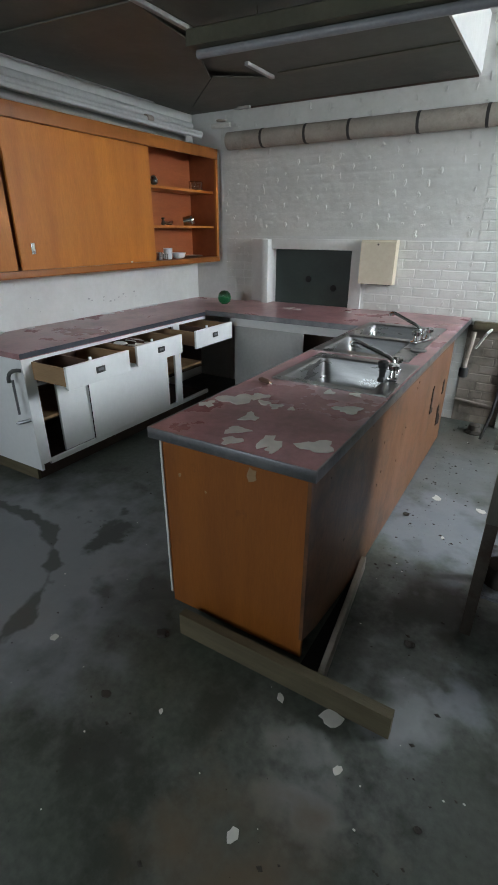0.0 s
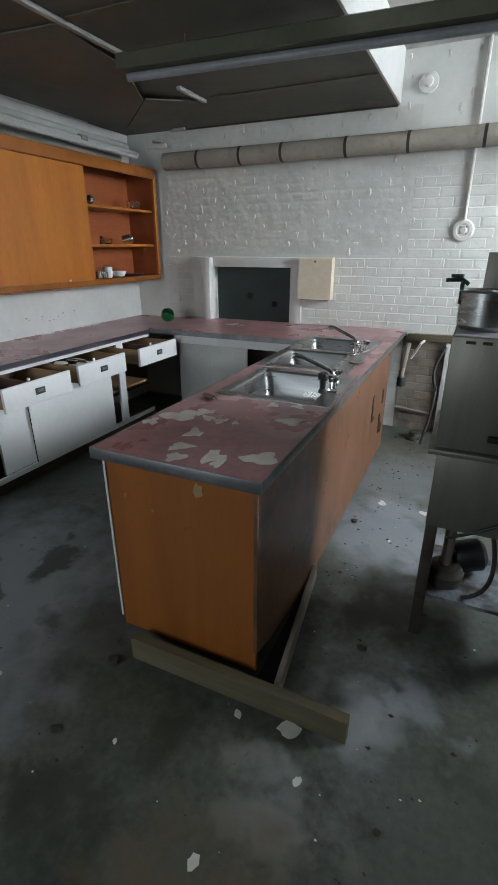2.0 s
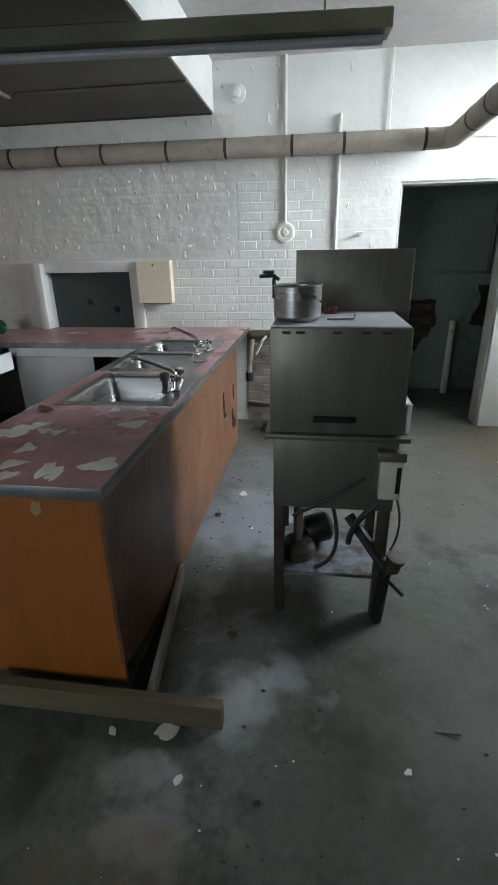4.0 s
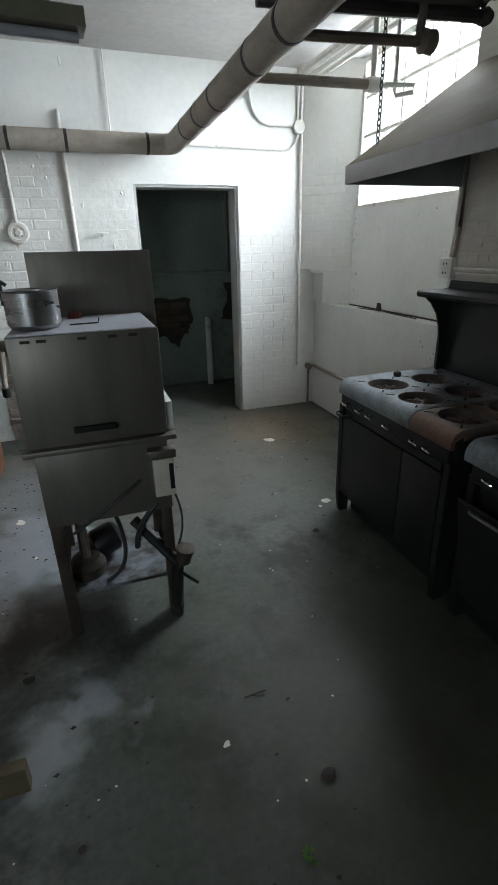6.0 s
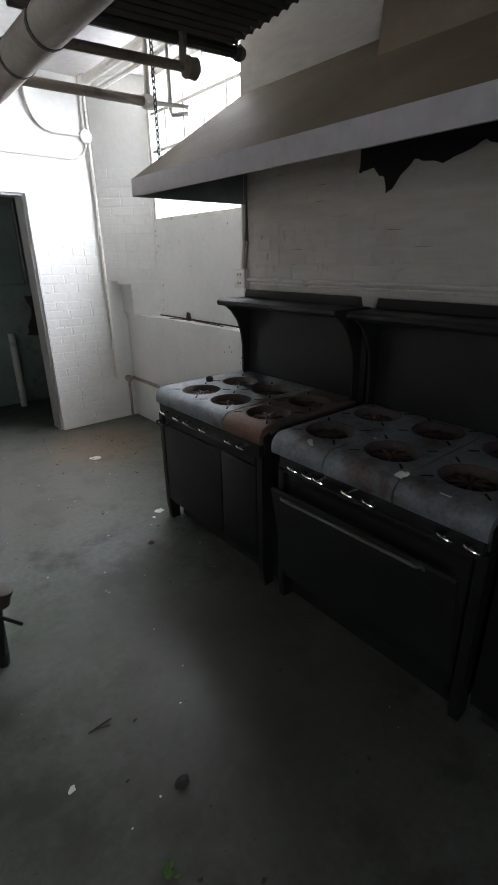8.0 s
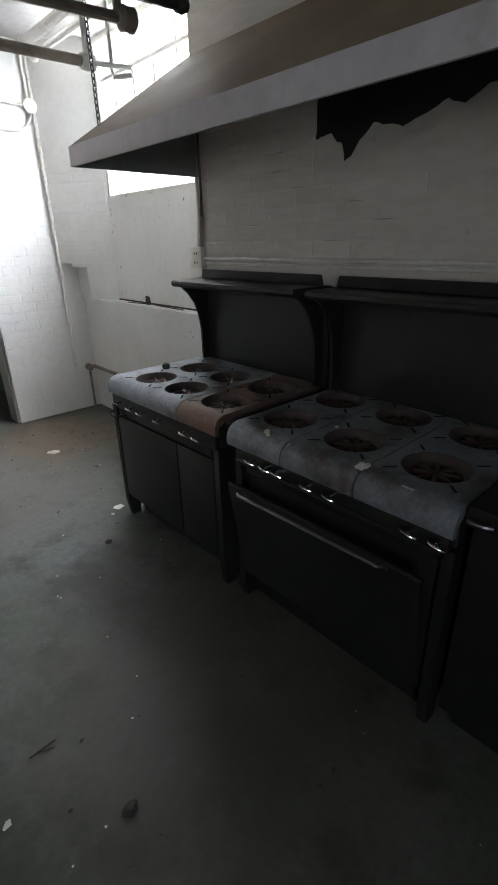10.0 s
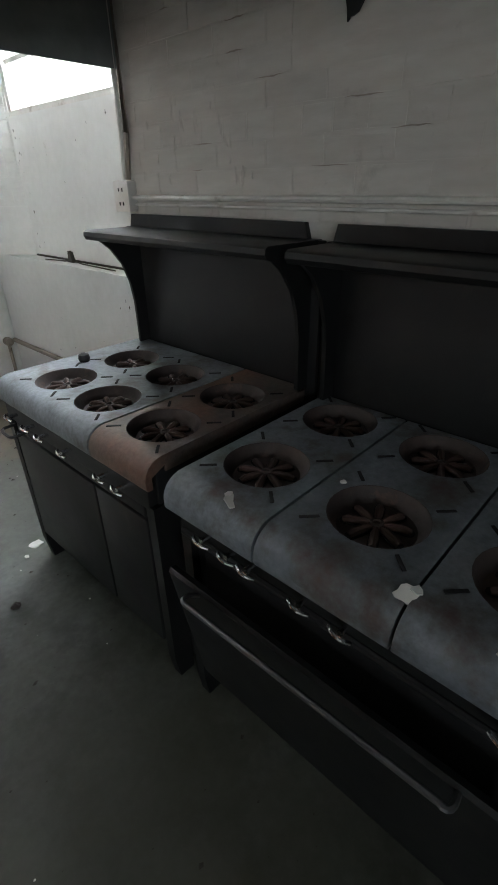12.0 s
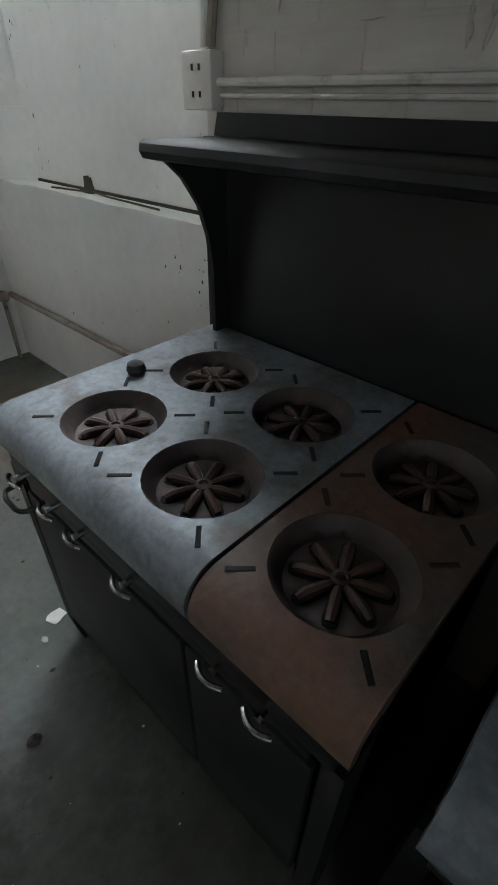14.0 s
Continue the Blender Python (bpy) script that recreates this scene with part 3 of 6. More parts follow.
def kitchen_range(m, label, plates, rows_x, valves, bar, back, fore):
    ob = thing("kitchen_range", m, label, "range", "two black ranges")
    part("body", slab(0.07 - fore, 0.66, 0.012, 0.902, 0.12, 0.80, bevel=0.006), M_STOVE, ob)
    part("plinth", slab(0.12, 0.62, 0.03, 0.884, 0.0, 0.12), M_STOVE, ob)
    for y in (0.0, 0.872):
        bm = bm_new()
        prism(bm, [(x - fore, z) for x, z in ((0.045, 0.70), (0.05, 0.10), (0.065, 0.0), (0.12, 0.0), (0.12, 0.70))], "y", y + 0.004, y + 0.038)
        part("front_post", bm, M_STOVE, ob)
    for y0, y1, columns, mat, lab in plates:
        cooktop(ob, y0, y1, columns, rows_x, mat, lab)
    panel = part("valve_panel", slab(0.035 - fore * 0.7, 0.07, 0.02, 0.894, 0.69, 0.764, bevel=0.004), M_STOVE, ob)
    part("gas_rail", tube(bm_new(), [(0.035, 0.03, 0.69), (0.035, 0.884, 0.69)], 0.011), M_STOVE, ob)
    for y in valves:
        bm = bm_new()
        tube(bm, [(0.038 - fore * 0.7, y, 0.728), (0.004 - fore * 0.7, y, 0.73)], 0.007, 8)
        tube(bm, arc((0.004 - fore * 0.7, y - 0.024, 0.721), (-0.018 - fore * 0.7, y, 0.733), (0.004 - fore * 0.7, y + 0.024, 0.73)), 0.0047, 8)
        part("valve_handle", bm, M_CHROME, panel, "worn chrome gas tap")
    if bar:
        door = part("oven_door", prism(bm_new(), [(0.068, 0.155), (0.045, 0.155), (-0.04, 0.62), (-0.034, 0.63), (-0.018, 0.625)], "y", 0.05, 0.862), M_STOVE, ob, "black oven door standing ajar")
        # black sheet on the solid body paints the dark inside of the oven
        part("oven_mouth", slab(0.0685, 0.0695, 0.06, 0.85, 0.16, 0.64), M_SOOT_SHADE, ob)
    else:
        door = part("oven_door", slab(0.045 - fore, 0.07 - fore, 0.32, 0.862, 0.155, 0.64, bevel=0.004), M_STOVE, ob)
        part("oven_door", slab(0.046 - fore, 0.07 - fore, 0.05, 0.312, 0.155, 0.64, bevel=0.004), M_STOVE, ob)
    part("drawer_front", slab(0.05 - fore, 0.072 - fore, 0.06, 0.85, 0.645, 0.685, bevel=0.004), M_STOVE, ob)
    if bar:
        bm = tube(bm_new(), [(-0.03, 0.757, 0.605), (-0.055, 0.757, 0.625), *arc((-0.07, 0.757, 0.634), (-0.092, 0.757, 0.64), (-0.091, 0.74, 0.637), 4), (-0.088, 0.17, 0.646),
                             *arc((-0.09, 0.165, 0.646), (-0.09, 0.15, 0.647), (-0.065, 0.153, 0.64), 4), (-0.035, 0.155, 0.61)], 0.0062, 8)
        part("handle", bm, M_EDGE, door, "dull metal towel-bar handle")
    else:
        bm = tube(bm_new(), [(0.05 - fore, 0.865, 0.665), *arc((0.01 - fore, 0.865, 0.665), (-0.03, 0.87, 0.66), (-0.036, 0.84, 0.66), 6), *arc((-0.036, 0.795, 0.66), (-0.03, 0.765, 0.66), (0.046 - fore, 0.77, 0.665), 6)], 0.006, 8)
        part("handle", bm, M_STOVE, ob, "black iron loop handle")
    # high back with a warming shelf on curved brackets
    part("back_panel", slab(0.668, 0.69, -0.03, 0.94, 0.55, 1.30, bevel=0.003), M_STOVE, ob)
    bm = bm_new()
    prism(bm, [(0.440, 1.298), (0.437, 1.284), (0.445, 1.271), (0.47, 1.266), (0.69, 1.280), (0.69, 1.302), (0.45, 1.304)], "y", -0.012, back + 0.01)
    part("shelf", bm, M_STOVE, ob)
    prof = [(0.665, 0.84), (0.615, 0.84), (0.612, 1.02), (0.60, 1.10), (0.575, 1.17), (0.53, 1.23), (0.49, 1.262), (0.46, 1.276), (0.665, 1.28)]
    for y in (0.0, back - 0.014):
        part("bracket", prism(bm_new(), prof, "y", y, y + 0.014), M_STOVE, ob)
    prism_pts = [(0.008, 1.304), (back + 0.012, 1.304), (back, 1.348), (0.022, 1.348)]
    part("shelf_back", prism(bm_new(), prism_pts, "x", 0.65, 0.666), M_STOVE, ob)
    return ob


kitchen_range(pose(3.895, 2.478, 0), "black six-burner gas range with a rusty worn cooktop and high shelf",
              [(0.0, 0.268, [0.135], M_RUST, "rust-brown cast iron top plate"), (0.276, 0.90, [0.422, 0.688], M_TOP, "worn blue-grey cast iron top plate")],
              (0.172, 0.450), (0.12, 0.21, 0.42, 0.57, 0.67, 0.80), False, 0.868, 0.03)
kitchen_range(pose(3.885, 1.488, 0), "black six-burner gas range with a bar handle on its oven",
              [(0.0, 0.313, [0.165], M_TOP, "worn blue-grey cast iron top plate"), (0.319, 0.618, [0.466], M_TOP, "worn blue-grey cast iron top plate"), (0.625, 0.905, [0.768], M_TOP, "worn blue-grey cast iron top plate")],
              (0.215, 0.535), (0.04, 0.125, 0.41, 0.505, 0.645, 0.705, 0.785), True, 0.895, 0.0)

# ---- range hood ----
hood = thing("range_hood", pose(0, 0, 0), "dusty grey sheet-metal canopy hood over the ranges", "range hood")
HY0, HY1 = 0.6, 3.44
bm = bm_new()
prism(bm, [(3.903, 1.897), (3.915, 1.895), (4.62, 2.345), (4.62, 2.36)], "y", HY0, HY1)
part("canopy", bm, M_HOOD, hood, "dusty brown sloping sheet")
part("lip", slab(3.898, 3.912, HY0, HY1, 1.817, 1.8965, bevel=0.002), M_LIP, hood, "pale grey front edge")
part("end_panel", prism(bm_new(), [(3.912, 1.817), (4.62, 1.817), (4.62, 2.343), (3.914, 1.882)], "y", HY1 - 0.012, HY1 - 0.001), M_HOODIN, hood)
part("end_panel", prism(bm_new(), [(3.912, 1.817), (4.62, 1.817), (4.62, 2.343), (3.914, 1.882)], "y", HY0 + 0.001, HY0 + 0.012), M_HOODIN, hood)
part("flue", prism(bm_new(), [(4.40, 2.20), (4.62, 2.20), (4.62, CEIL), (4.46, CEIL)], "y", 1.2, 2.385), M_HOOD, hood)

# ---- island with sinks ----
IX0, IX1, IY0, IZ = 1.204, 1.877, 2.265, 0.895
SINKS = [(1.335, 1.775, 3.10, 3.59, 0.17), (1.265, 1.68, 3.77, 4.22, 0.17), (1.265, 1.68, 4.28, 4.73, 0.17)]
island = thing("island_counter", pose(0, 0, 0), "orange plywood island with a peeling pink laminate top and sinks", "counter")


def top_with_holes(x0, x1, y0, y1, z0, z1, holes):
    bm = bm_new()
    xs = sorted({x0, x1, *[h[0] for h in holes], *[h[1] for h in holes]})
    ys = sorted({y0, y1, *[h[2] for h in holes], *[h[3] for h in holes]})
    for xa, xb in zip(xs, xs[1:]):
        for ya, yb in zip(ys, ys[1:]):
            cx, cy = (xa + xb) / 2, (ya + yb) / 2
            if not any(h[0] < cx < h[1] and h[2] < cy < h[3] for h in holes):
                box(bm, xa, xb, ya, yb, z0, z1)
    bmesh.ops.remove_doubles(bm, verts=bm.verts, dist=1e-5)
    inner = [f for f in bm.faces if all(len(e.link_faces) > 2 for e in f.edges)]
    bmesh.ops.delete(bm, geom=inner, context="FACES")
    return bm


holes = [(a - 0.01, b + 0.01, c - 0.01, d + 0.01) for a, b, c, d, _ in SINKS]
part("worktop", top_with_holes(IX0 + 0.006, IX1 - 0.006, IY0 + 0.006, NORTH + 0.004, IZ - 0.035, IZ, holes), M_PINK, island, "scuffed pink laminate top")
bm = bm_new()
box(bm, IX0, IX1, IY0, IY0 + 0.006, IZ - 0.04, IZ + 0.002, bevel=0.001)
box(bm, IX0, IX0 + 0.006, IY0 + 0.007, 4.60, IZ - 0.04, IZ + 0.002, bevel=0.001)
box(bm, IX1 - 0.006, IX1, IY0 + 0.007, NORTH, IZ - 0.04, IZ + 0.002, bevel=0.001)
part("edge_trim", bm, M_EDGE, island, "dull metal edge strip")
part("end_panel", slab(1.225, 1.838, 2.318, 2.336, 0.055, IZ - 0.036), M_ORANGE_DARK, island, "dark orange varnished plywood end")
part("end_trim", slab(1.214, 1.224, 2.312, 2.336, 0.10, IZ - 0.04), M_PIPEWHITE, island, "split white edge strip")
bm = bm_new()
prism(bm, [(2.312, 0.15), (2.45, 0.105), (2.9, 0.025), (4.9, 0.02), (4.9, IZ - 0.037), (2.312, IZ - 0.037)], "x", 1.831, 1.845)
part("side_panel", bm, M_PLY, island, "scuffed brown plywood side with burnt marks")
# black sheet laid on the floor to paint the shade under the panel
part("kick_board", prism(bm_new(), [(1.836, 2.30), (1.935, 2.31), (1.868, 2.95), (1.836, 2.95)], "z", 0.0, 0.004), M_SOOT_SHADE, island, "added black sheet for the shade in the gap under the side panel")
part("inner_side", slab(1.225, 1.24, 2.337, 4.6, 0.1, IZ - 0.036), M_WCAB, island)
part("plinth", slab(1.28, 1.70, 2.42, 4.9, 0.0, 0.10), M_DARKWOOD, island)
part("bottom_board", slab(1.24, 1.83, 2.337, 4.9, 0.16, 0.175), M_DARKWOOD, island)
for i, (rx0, rx1, ry0, ry1, bowls) in enumerate(((1.295, 1.86, 3.05, 3.645, SINKS[:1]), (1.225, 1.79, 3.70, 4.80, SINKS[1:]))):
    sink = part("sink", top_with_holes(rx0, rx1, ry0, ry1, IZ + 0.001, IZ + 0.006, [b[:4] for b in bowls]), M_STEEL, island, "stainless steel drop-in sink")
    for a, b, c, d, h in bowls:
        bm = bm_new()
        z1, z0 = IZ + 0.004, IZ - h
        r = 0.045
        rings = []
        for z, ins, rad in ((z1, 0, 0.012), (z1 - 0.01, 0.006, 0.04), (z0 + 0.04, 0.018, 0.05), (z0 + 0.01, 0.032, 0.05), (z0, 0.06, 0.05)):
            ring = []
            for qx, qy, a0 in ((b, d, 0), (a, d, 90), (a, c, 180), (b, c, 270)):
                sx, sy = (-1 if qx == b else 1), (-1 if qy == d else 1)
                for k in range(5):
                    an = radians(a0 + 22.5 * k)
                    ring.append(bm.verts.new((qx + sx * (ins + rad) + rad * math.cos(an), qy + sy * (ins + rad) + rad * math.sin(an), z)))
            rings.append(ring)
        for p, q in zip(rings, rings[1:]):
            for k in range(20):
                bm.faces.new((p[k], p[(k + 1) % 20], q[(k + 1) % 20], q[k])).smooth = True
        bm.faces.new(rings[-1])
        part("basin", bm, M_STEEL, sink)
        part("drain", lathe(bm_new(), [(0.04, z0 + 0.001), (0.04, z0 + 0.004), (0.028, z0 + 0.003), (0.01, z0 + 0.002)], 20, pose((a + b) / 2, (c + d) / 2, 0)), M_CHROME, sink)


def faucet(x, y, reach, swing, label):
    ob = thing("faucet", pose(x, y, IZ + 0.006, 0, 0, swing), label, "faucet", "sink faucets")
    part("base", slab(-0.025, 0.025, -0.10, 0.10, 0, 0.022, bevel=0.008), M_CHROME, ob)
    part("spout", tube(bm_new(), [(0, 0, 0.02), (0, 0, 0.05), *arc((-0.004, 0, 0.055), (-0.01, 0, 0.085), (-0.05, 0, 0.10), 5), (-reach * 0.8, 0, 0.15), *arc((-reach * 0.88, 0, 0.155), (-reach, 0, 0.16), (-reach, 0, 0.135), 4)], 0.0105, 10), M_CHROME, ob)
    for y_ in (-0.075, 0.075):
        bm = lathe(bm_new(), [(0.02, 0.02), (0.016, 0.035), (0.013, 0.05), (0.026, 0.056), (0.028, 0.075), (0.018, 0.083)], 14, pose(0, y_, 0))
        tube(bm, [(-0.03, y_, 0.067), (0.03, y_, 0.067)], 0.007, 8)
        tube(bm, [(0, y_ - 0.03, 0.067), (0, y_ + 0.03, 0.067)], 0.007, 8)
        part("tap_handle", bm, M_CHROME, ob)
    return ob


faucet(1.80, 3.37, 0.22, 8, "chrome two-handle faucet with a swung spout beside the single sink")
faucet(1.735, 4.24, 0.25, -18, "chrome two-handle faucet with a long spout beside the double sink")
bm = bm_new()
prism(bm, [(1.335, 0.0), (2.215, 0.0), (2.215, 0.10), (1.335, 0.105)], "y", 2.216, 2.256)
solid("timber_plank", bm, M_TIMBER, "weathered wooden plank on edge against the island's foot", "plank")
solid("loose_skirting", slab(-0.012, 0.012, 0, 0.75, 0, 0.075, bevel=0.003), M_PIPEGREY, "loose dusty skirting board leaning away from the island", "skirting board", m=pose(1.94, 2.275, 0, 0, 0, 6.5))

# ---- west and north counters ----
LZ, LX, LY0 = 0.875, -0.235, 2.75
back_counter = thing("back_counter", pose(0, 0, 0), "pink laminate worktop on a grey cabinet under the hatch", "counter")
part("worktop", slab(LX - 0.006, IX0, 4.62, NORTH + 0.004, IZ - 0.041, IZ - 0.004), M_PINK, back_counter)
part("edge_trim", slab(LX, IX0 - 0.002, 4.612, 4.619, IZ - 0.045, IZ - 0.003), M_EDGE, back_counter)
part("rail", slab(0.0, IX0, 4.66, 4.68, IZ - 0.12, IZ - 0.042), M_WCAB, back_counter)
part("door", slab(0.05, 0.72, 4.65, 4.668, 0.11, IZ - 0.12, bevel=0.002), M_GREYCAB, back_counter, "grey painted sliding door")
part("door", slab(1.06, 1.2, 4.67, 4.688, 0.11, IZ - 0.12), M_GREYCAB, back_counter)
part("carcass", slab(0.0, 1.2, 5.0, 5.02, 0.1, IZ - 0.12), M_DARKWOOD, back_counter)
part("plinth", slab(0.0, 1.22, 4.72, 4.75, 0.0, 0.11), M_DARKWOOD, back_counter)

base = thing("base_cabinet", pose(0, 0, 0), "white base cabinet with three open drawers and a worn pink top", "cabinet")
part("worktop", slab(WEST + 0.002, LX - 0.008, LY0, NORTH + 0.004, LZ - 0.035, LZ), M_PINK, base, "scuffed pink laminate worktop")
part("edge_trim", slab(LX - 0.007, LX, LY0 - 0.003, 4.61, LZ - 0.028, LZ + 0.002), M_DARKTRIM, base, "dark metal edge strip")
part("end_panel", slab(WEST + 0.01, LX - 0.02, LY0 + 0.01, LY0 + 0.03, 0.09, LZ - 0.036), M_WCAB, base)
FX = LX - 0.022
bm = bm_new()
box(bm, FX - 0.02, FX, LY0 + 0.031, 4.64, LZ - 0.06, LZ - 0.036)
box(bm, FX - 0.02, FX, LY0 + 0.031, LY0 + 0.09, 0.13, LZ - 0.06)
box(bm, FX - 0.02, FX, 4.18, 4.26, 0.13, LZ - 0.06)
box(bm, FX - 0.02, FX, LY0 + 0.09, 4.64, 0.11, 0.145)
box(bm, FX - 0.02, FX, LY0 + 0.09, 4.18, 0.655, 0.675)
bmesh.ops.remove_doubles(bm, verts=bm.verts, dist=1e-5)
part("face_frame", bm, M_WCAB, base)
part("door", slab(FX - 0.045, FX - 0.025, 2.99, 3.25, 0.145, 0.65), M_WCAB, base)
d = part("door", slab(FX - 0.022, FX - 0.002, 3.235, 4.08, 0.145, 0.655), M_WCAB, base)
part("shelf", slab(WEST + 0.02, FX - 0.05, LY0 + 0.04, 4.62, 0.40, 0.418), M_DRAWER, base)
part("carcass_back", slab(WEST + 0.002, WEST + 0.012, LY0 + 0.04, NORTH - 0.01, 0.1, LZ - 0.04), M_DARKWOOD, base)
part("bottom", slab(WEST + 0.02, FX - 0.022, LY0 + 0.04, 4.64, 0.10, 0.12), M_DARKWOOD, base)
part("plinth", slab(FX - 0.09, FX - 0.07, LY0 + 0.04, 4.7, 0.0, 0.10), M_DARKWOOD, base)
part("plinth_end", slab(WEST + 0.01, FX - 0.071, LY0 + 0.02, LY0 + 0.039, 0.0, 0.09), M_TIMBER, base)
for y0, y1, out in ((2.815, 3.325, 0.33), (3.43, 3.92, 0.30), (4.065, 4.582, 0.325)):
    x1 = FX + out
    drawer = part("drawer", slab(x1 - 0.02, x1, y0, y1, 0.685, 0.825, bevel=0.002), M_WCAB, base, "open white-fronted wooden drawer")
    for ya in (y0 + 0.012, y1 - 0.024):
        part("drawer_side", slab(x1 - 0.5, x1 - 0.021, ya, ya + 0.012, 0.70, 0.812), M_DRAWER, drawer)
    part("drawer_bottom", slab(x1 - 0.5, x1 - 0.021, y0 + 0.024, y1 - 0.024, 0.705, 0.712), M_OLDWOOD, drawer)
    part("drawer_back", slab(x1 - 0.51, x1 - 0.501, y0 + 0.012, y1 - 0.012, 0.70, 0.80), M_OLDWOOD, drawer)
    ym = (y0 + y1) / 2
    part("divider", slab(x1 - 0.5, x1 - 0.021, ym - 0.006, ym + 0.006, 0.713, 0.80), M_OLDWOOD, drawer)
    part("label_pull", slab(x1 + 0.001, x1 + 0.006, ym - 0.036, ym + 0.036, 0.738, 0.778, bevel=0.002), M_IRON, drawer, "small dark metal label pull")
    part("label_card", slab(x1 + 0.0062, x1 + 0.008, ym - 0.022, ym + 0.02, 0.752, 0.768), M_EDGE, drawer)
    part("divider_end", slab(x1 - 0.09, x1 - 0.08, ym - 0.009, ym + 0.009, 0.72, 0.824), M_WCAB, drawer, "white painted divider tip")

# ---- wall cabinet ----
UX = -0.595
wc = thing("wall_cabinet", pose(0, 0, 0), "orange wooden wall cabinet with sliding doors and an open end", "cabinet")
UZ0, UZ1, UY0, UY1 = 1.257, 2.243, 2.2, 5.38
part("top_rail", slab(UX - 0.02, UX, UY0, UY1, UZ1 - 0.085, UZ1, bevel=0.002), M_ORANGE_DARK, wc)
part("bottom_rail", slab(UX - 0.02, UX + 0.004, UY0, UY1, UZ0, UZ0 + 0.045, bevel=0.002), M_ORANGE_DARK, wc)
part("end_stile", slab(UX - 0.021, UX - 0.001, UY1 - 0.035, UY1, UZ0 + 0.046, UZ1 - 0.086), M_ORANGE, wc)
part("end_panel", slab(WEST + 0.002, UX - 0.022, UY1 - 0.02, UY1, UZ0, UZ1), M_INNER, wc)
part("bottom", slab(WEST + 0.002, UX - 0.022, UY0, UY1 - 0.021, UZ0 + 0.005, UZ0 + 0.045), M_INNER, wc)
part("top", slab(WEST + 0.002, UX - 0.022, UY0, UY1 - 0.021, UZ1 - 0.02, UZ1), M_INNER, wc)
part("back", slab(WEST + 0.002, WEST + 0.01, UY0, UY1 - 0.021, UZ0 + 0.046, UZ1 - 0.021), M_INNER, wc)
part("sliding_door", slab(UX - 0.04, UX - 0.024, 3.14, 4.44, UZ0 + 0.046, UZ1 - 0.087), M_ORANGE, wc)
part("sliding_door", slab(UX - 0.062, UX - 0.046, 2.2, 3.12, UZ0 + 0.046, UZ1 - 0.087), M_ORANGE, wc)
for z in (1.565, 1.87):
    part("shelf", slab(WEST + 0.011, UX - 0.045, 4.41, UY1 - 0.022, z, z + 0.02), M_ORANGE, wc)

# ---- dishwasher ----
dw = thing("dishwasher", pose(0, 0, 0), "dull stainless steel commercial dishwasher on four legs", "dishwasher")
DX0, DX1, DY0, DY1 = 2.325, 2.825, 2.815, 3.27
part("hood_box", slab(DX0, DX1, DY0, DY1, 0.885, 1.285, bevel=0.006), M_DW, dw)
part("tray_lip", slab(DX0 - 0.02, DX1 + 0.03, DY0 - 0.02, DY1 + 0.01, 0.862, 0.882, bevel=0.003), M_DW, dw)
part("tank", slab(DX0 + 0.012, DX1 - 0.004, DY0 + 0.01, DY1 - 0.02, 0.55, 0.861, bevel=0.006), M_DW, dw)
part("raised_lid", slab(DX0 + 0.07, DX1 + 0.06, DY1 + 0.002, DY1 + 0.02, 1.22, 1.54, bevel=0.003), M_DW, dw)
for x in (DX0 + 0.014, DX1 - 0.055):
    for y in (DY0 + 0.015, DY1 - 0.06):
        part("leg", slab(x, x + 0.045, y, y + 0.045, 0.0, 0.549, bevel=0.004), M_LEG, dw)
part("lower_shelf", slab(DX0 + 0.04, DX1 - 0.04, DY0 + 0.03, DY1 - 0.03, 0.20, 0.215), M_SHELF, dw)

# ---- pipes ----
pipe = thing("wrapped_pipe", pose(0, 0, 0), "fabric-wrapped brown heating pipe with black bands", "pipe")
PZ, WZ, PY, PX = 2.31, 2.284, 5.31, 3.43
path = [(-0.42, PY, WZ), (PX - 0.12, PY, WZ), *arc((PX - 0.1, PY, WZ), (PX, PY, WZ), (PX, PY - 0.1, WZ), 6), (PX, PY - 0.12, WZ), (PX, SOUTH, WZ)]
part("wrap", tube(bm_new(), path, 0.071, 18), M_WRAP, pipe)
for x in (-0.055, 0.36, 0.74, 1.275, 1.745, 2.26, 2.65, 3.235):
    part("band", tube(bm_new(), [(x - 0.011, PY, WZ), (x + 0.011, PY, WZ)], 0.0735, 18), M_BAND, pipe)
for y in (4.72, 4.35, 3.98, 3.4, 3.05, 2.5, 2.0):
    part("band", tube(bm_new(), [(PX, y - 0.011, WZ), (PX, y + 0.011, WZ)], 0.0735, 18), M_BAND, pipe)

# ---- fluorescent lamp ----
lamp = thing("fluorescent_light", pose(1.63, 3.72, 2.38, 0, 0, 3.7), "unlit grey fluorescent strip light hung on rods", "ceiling light")
part("housing", prism(bm_new(), [(-0.07, 0.045), (-0.062, 0.115), (-0.045, 0.125), (0.045, 0.125), (0.062, 0.115), (0.07, 0.045)], "x", -1.18, 1.14), M_LAMP, lamp)
part("tube", tube(bm_new(), [(-1.15, 0, 0.024), (1.11, 0, 0.024)], 0.021, 12), M_LAMPTUBE, lamp)
for x in (-0.8, 0.85):
    part("rod", tube(bm_new(), [(x, 0, 0.12), (x, 0, 0.174 if x < 0 else 0.51)], 0.005, 6), M_LAMP, lamp)

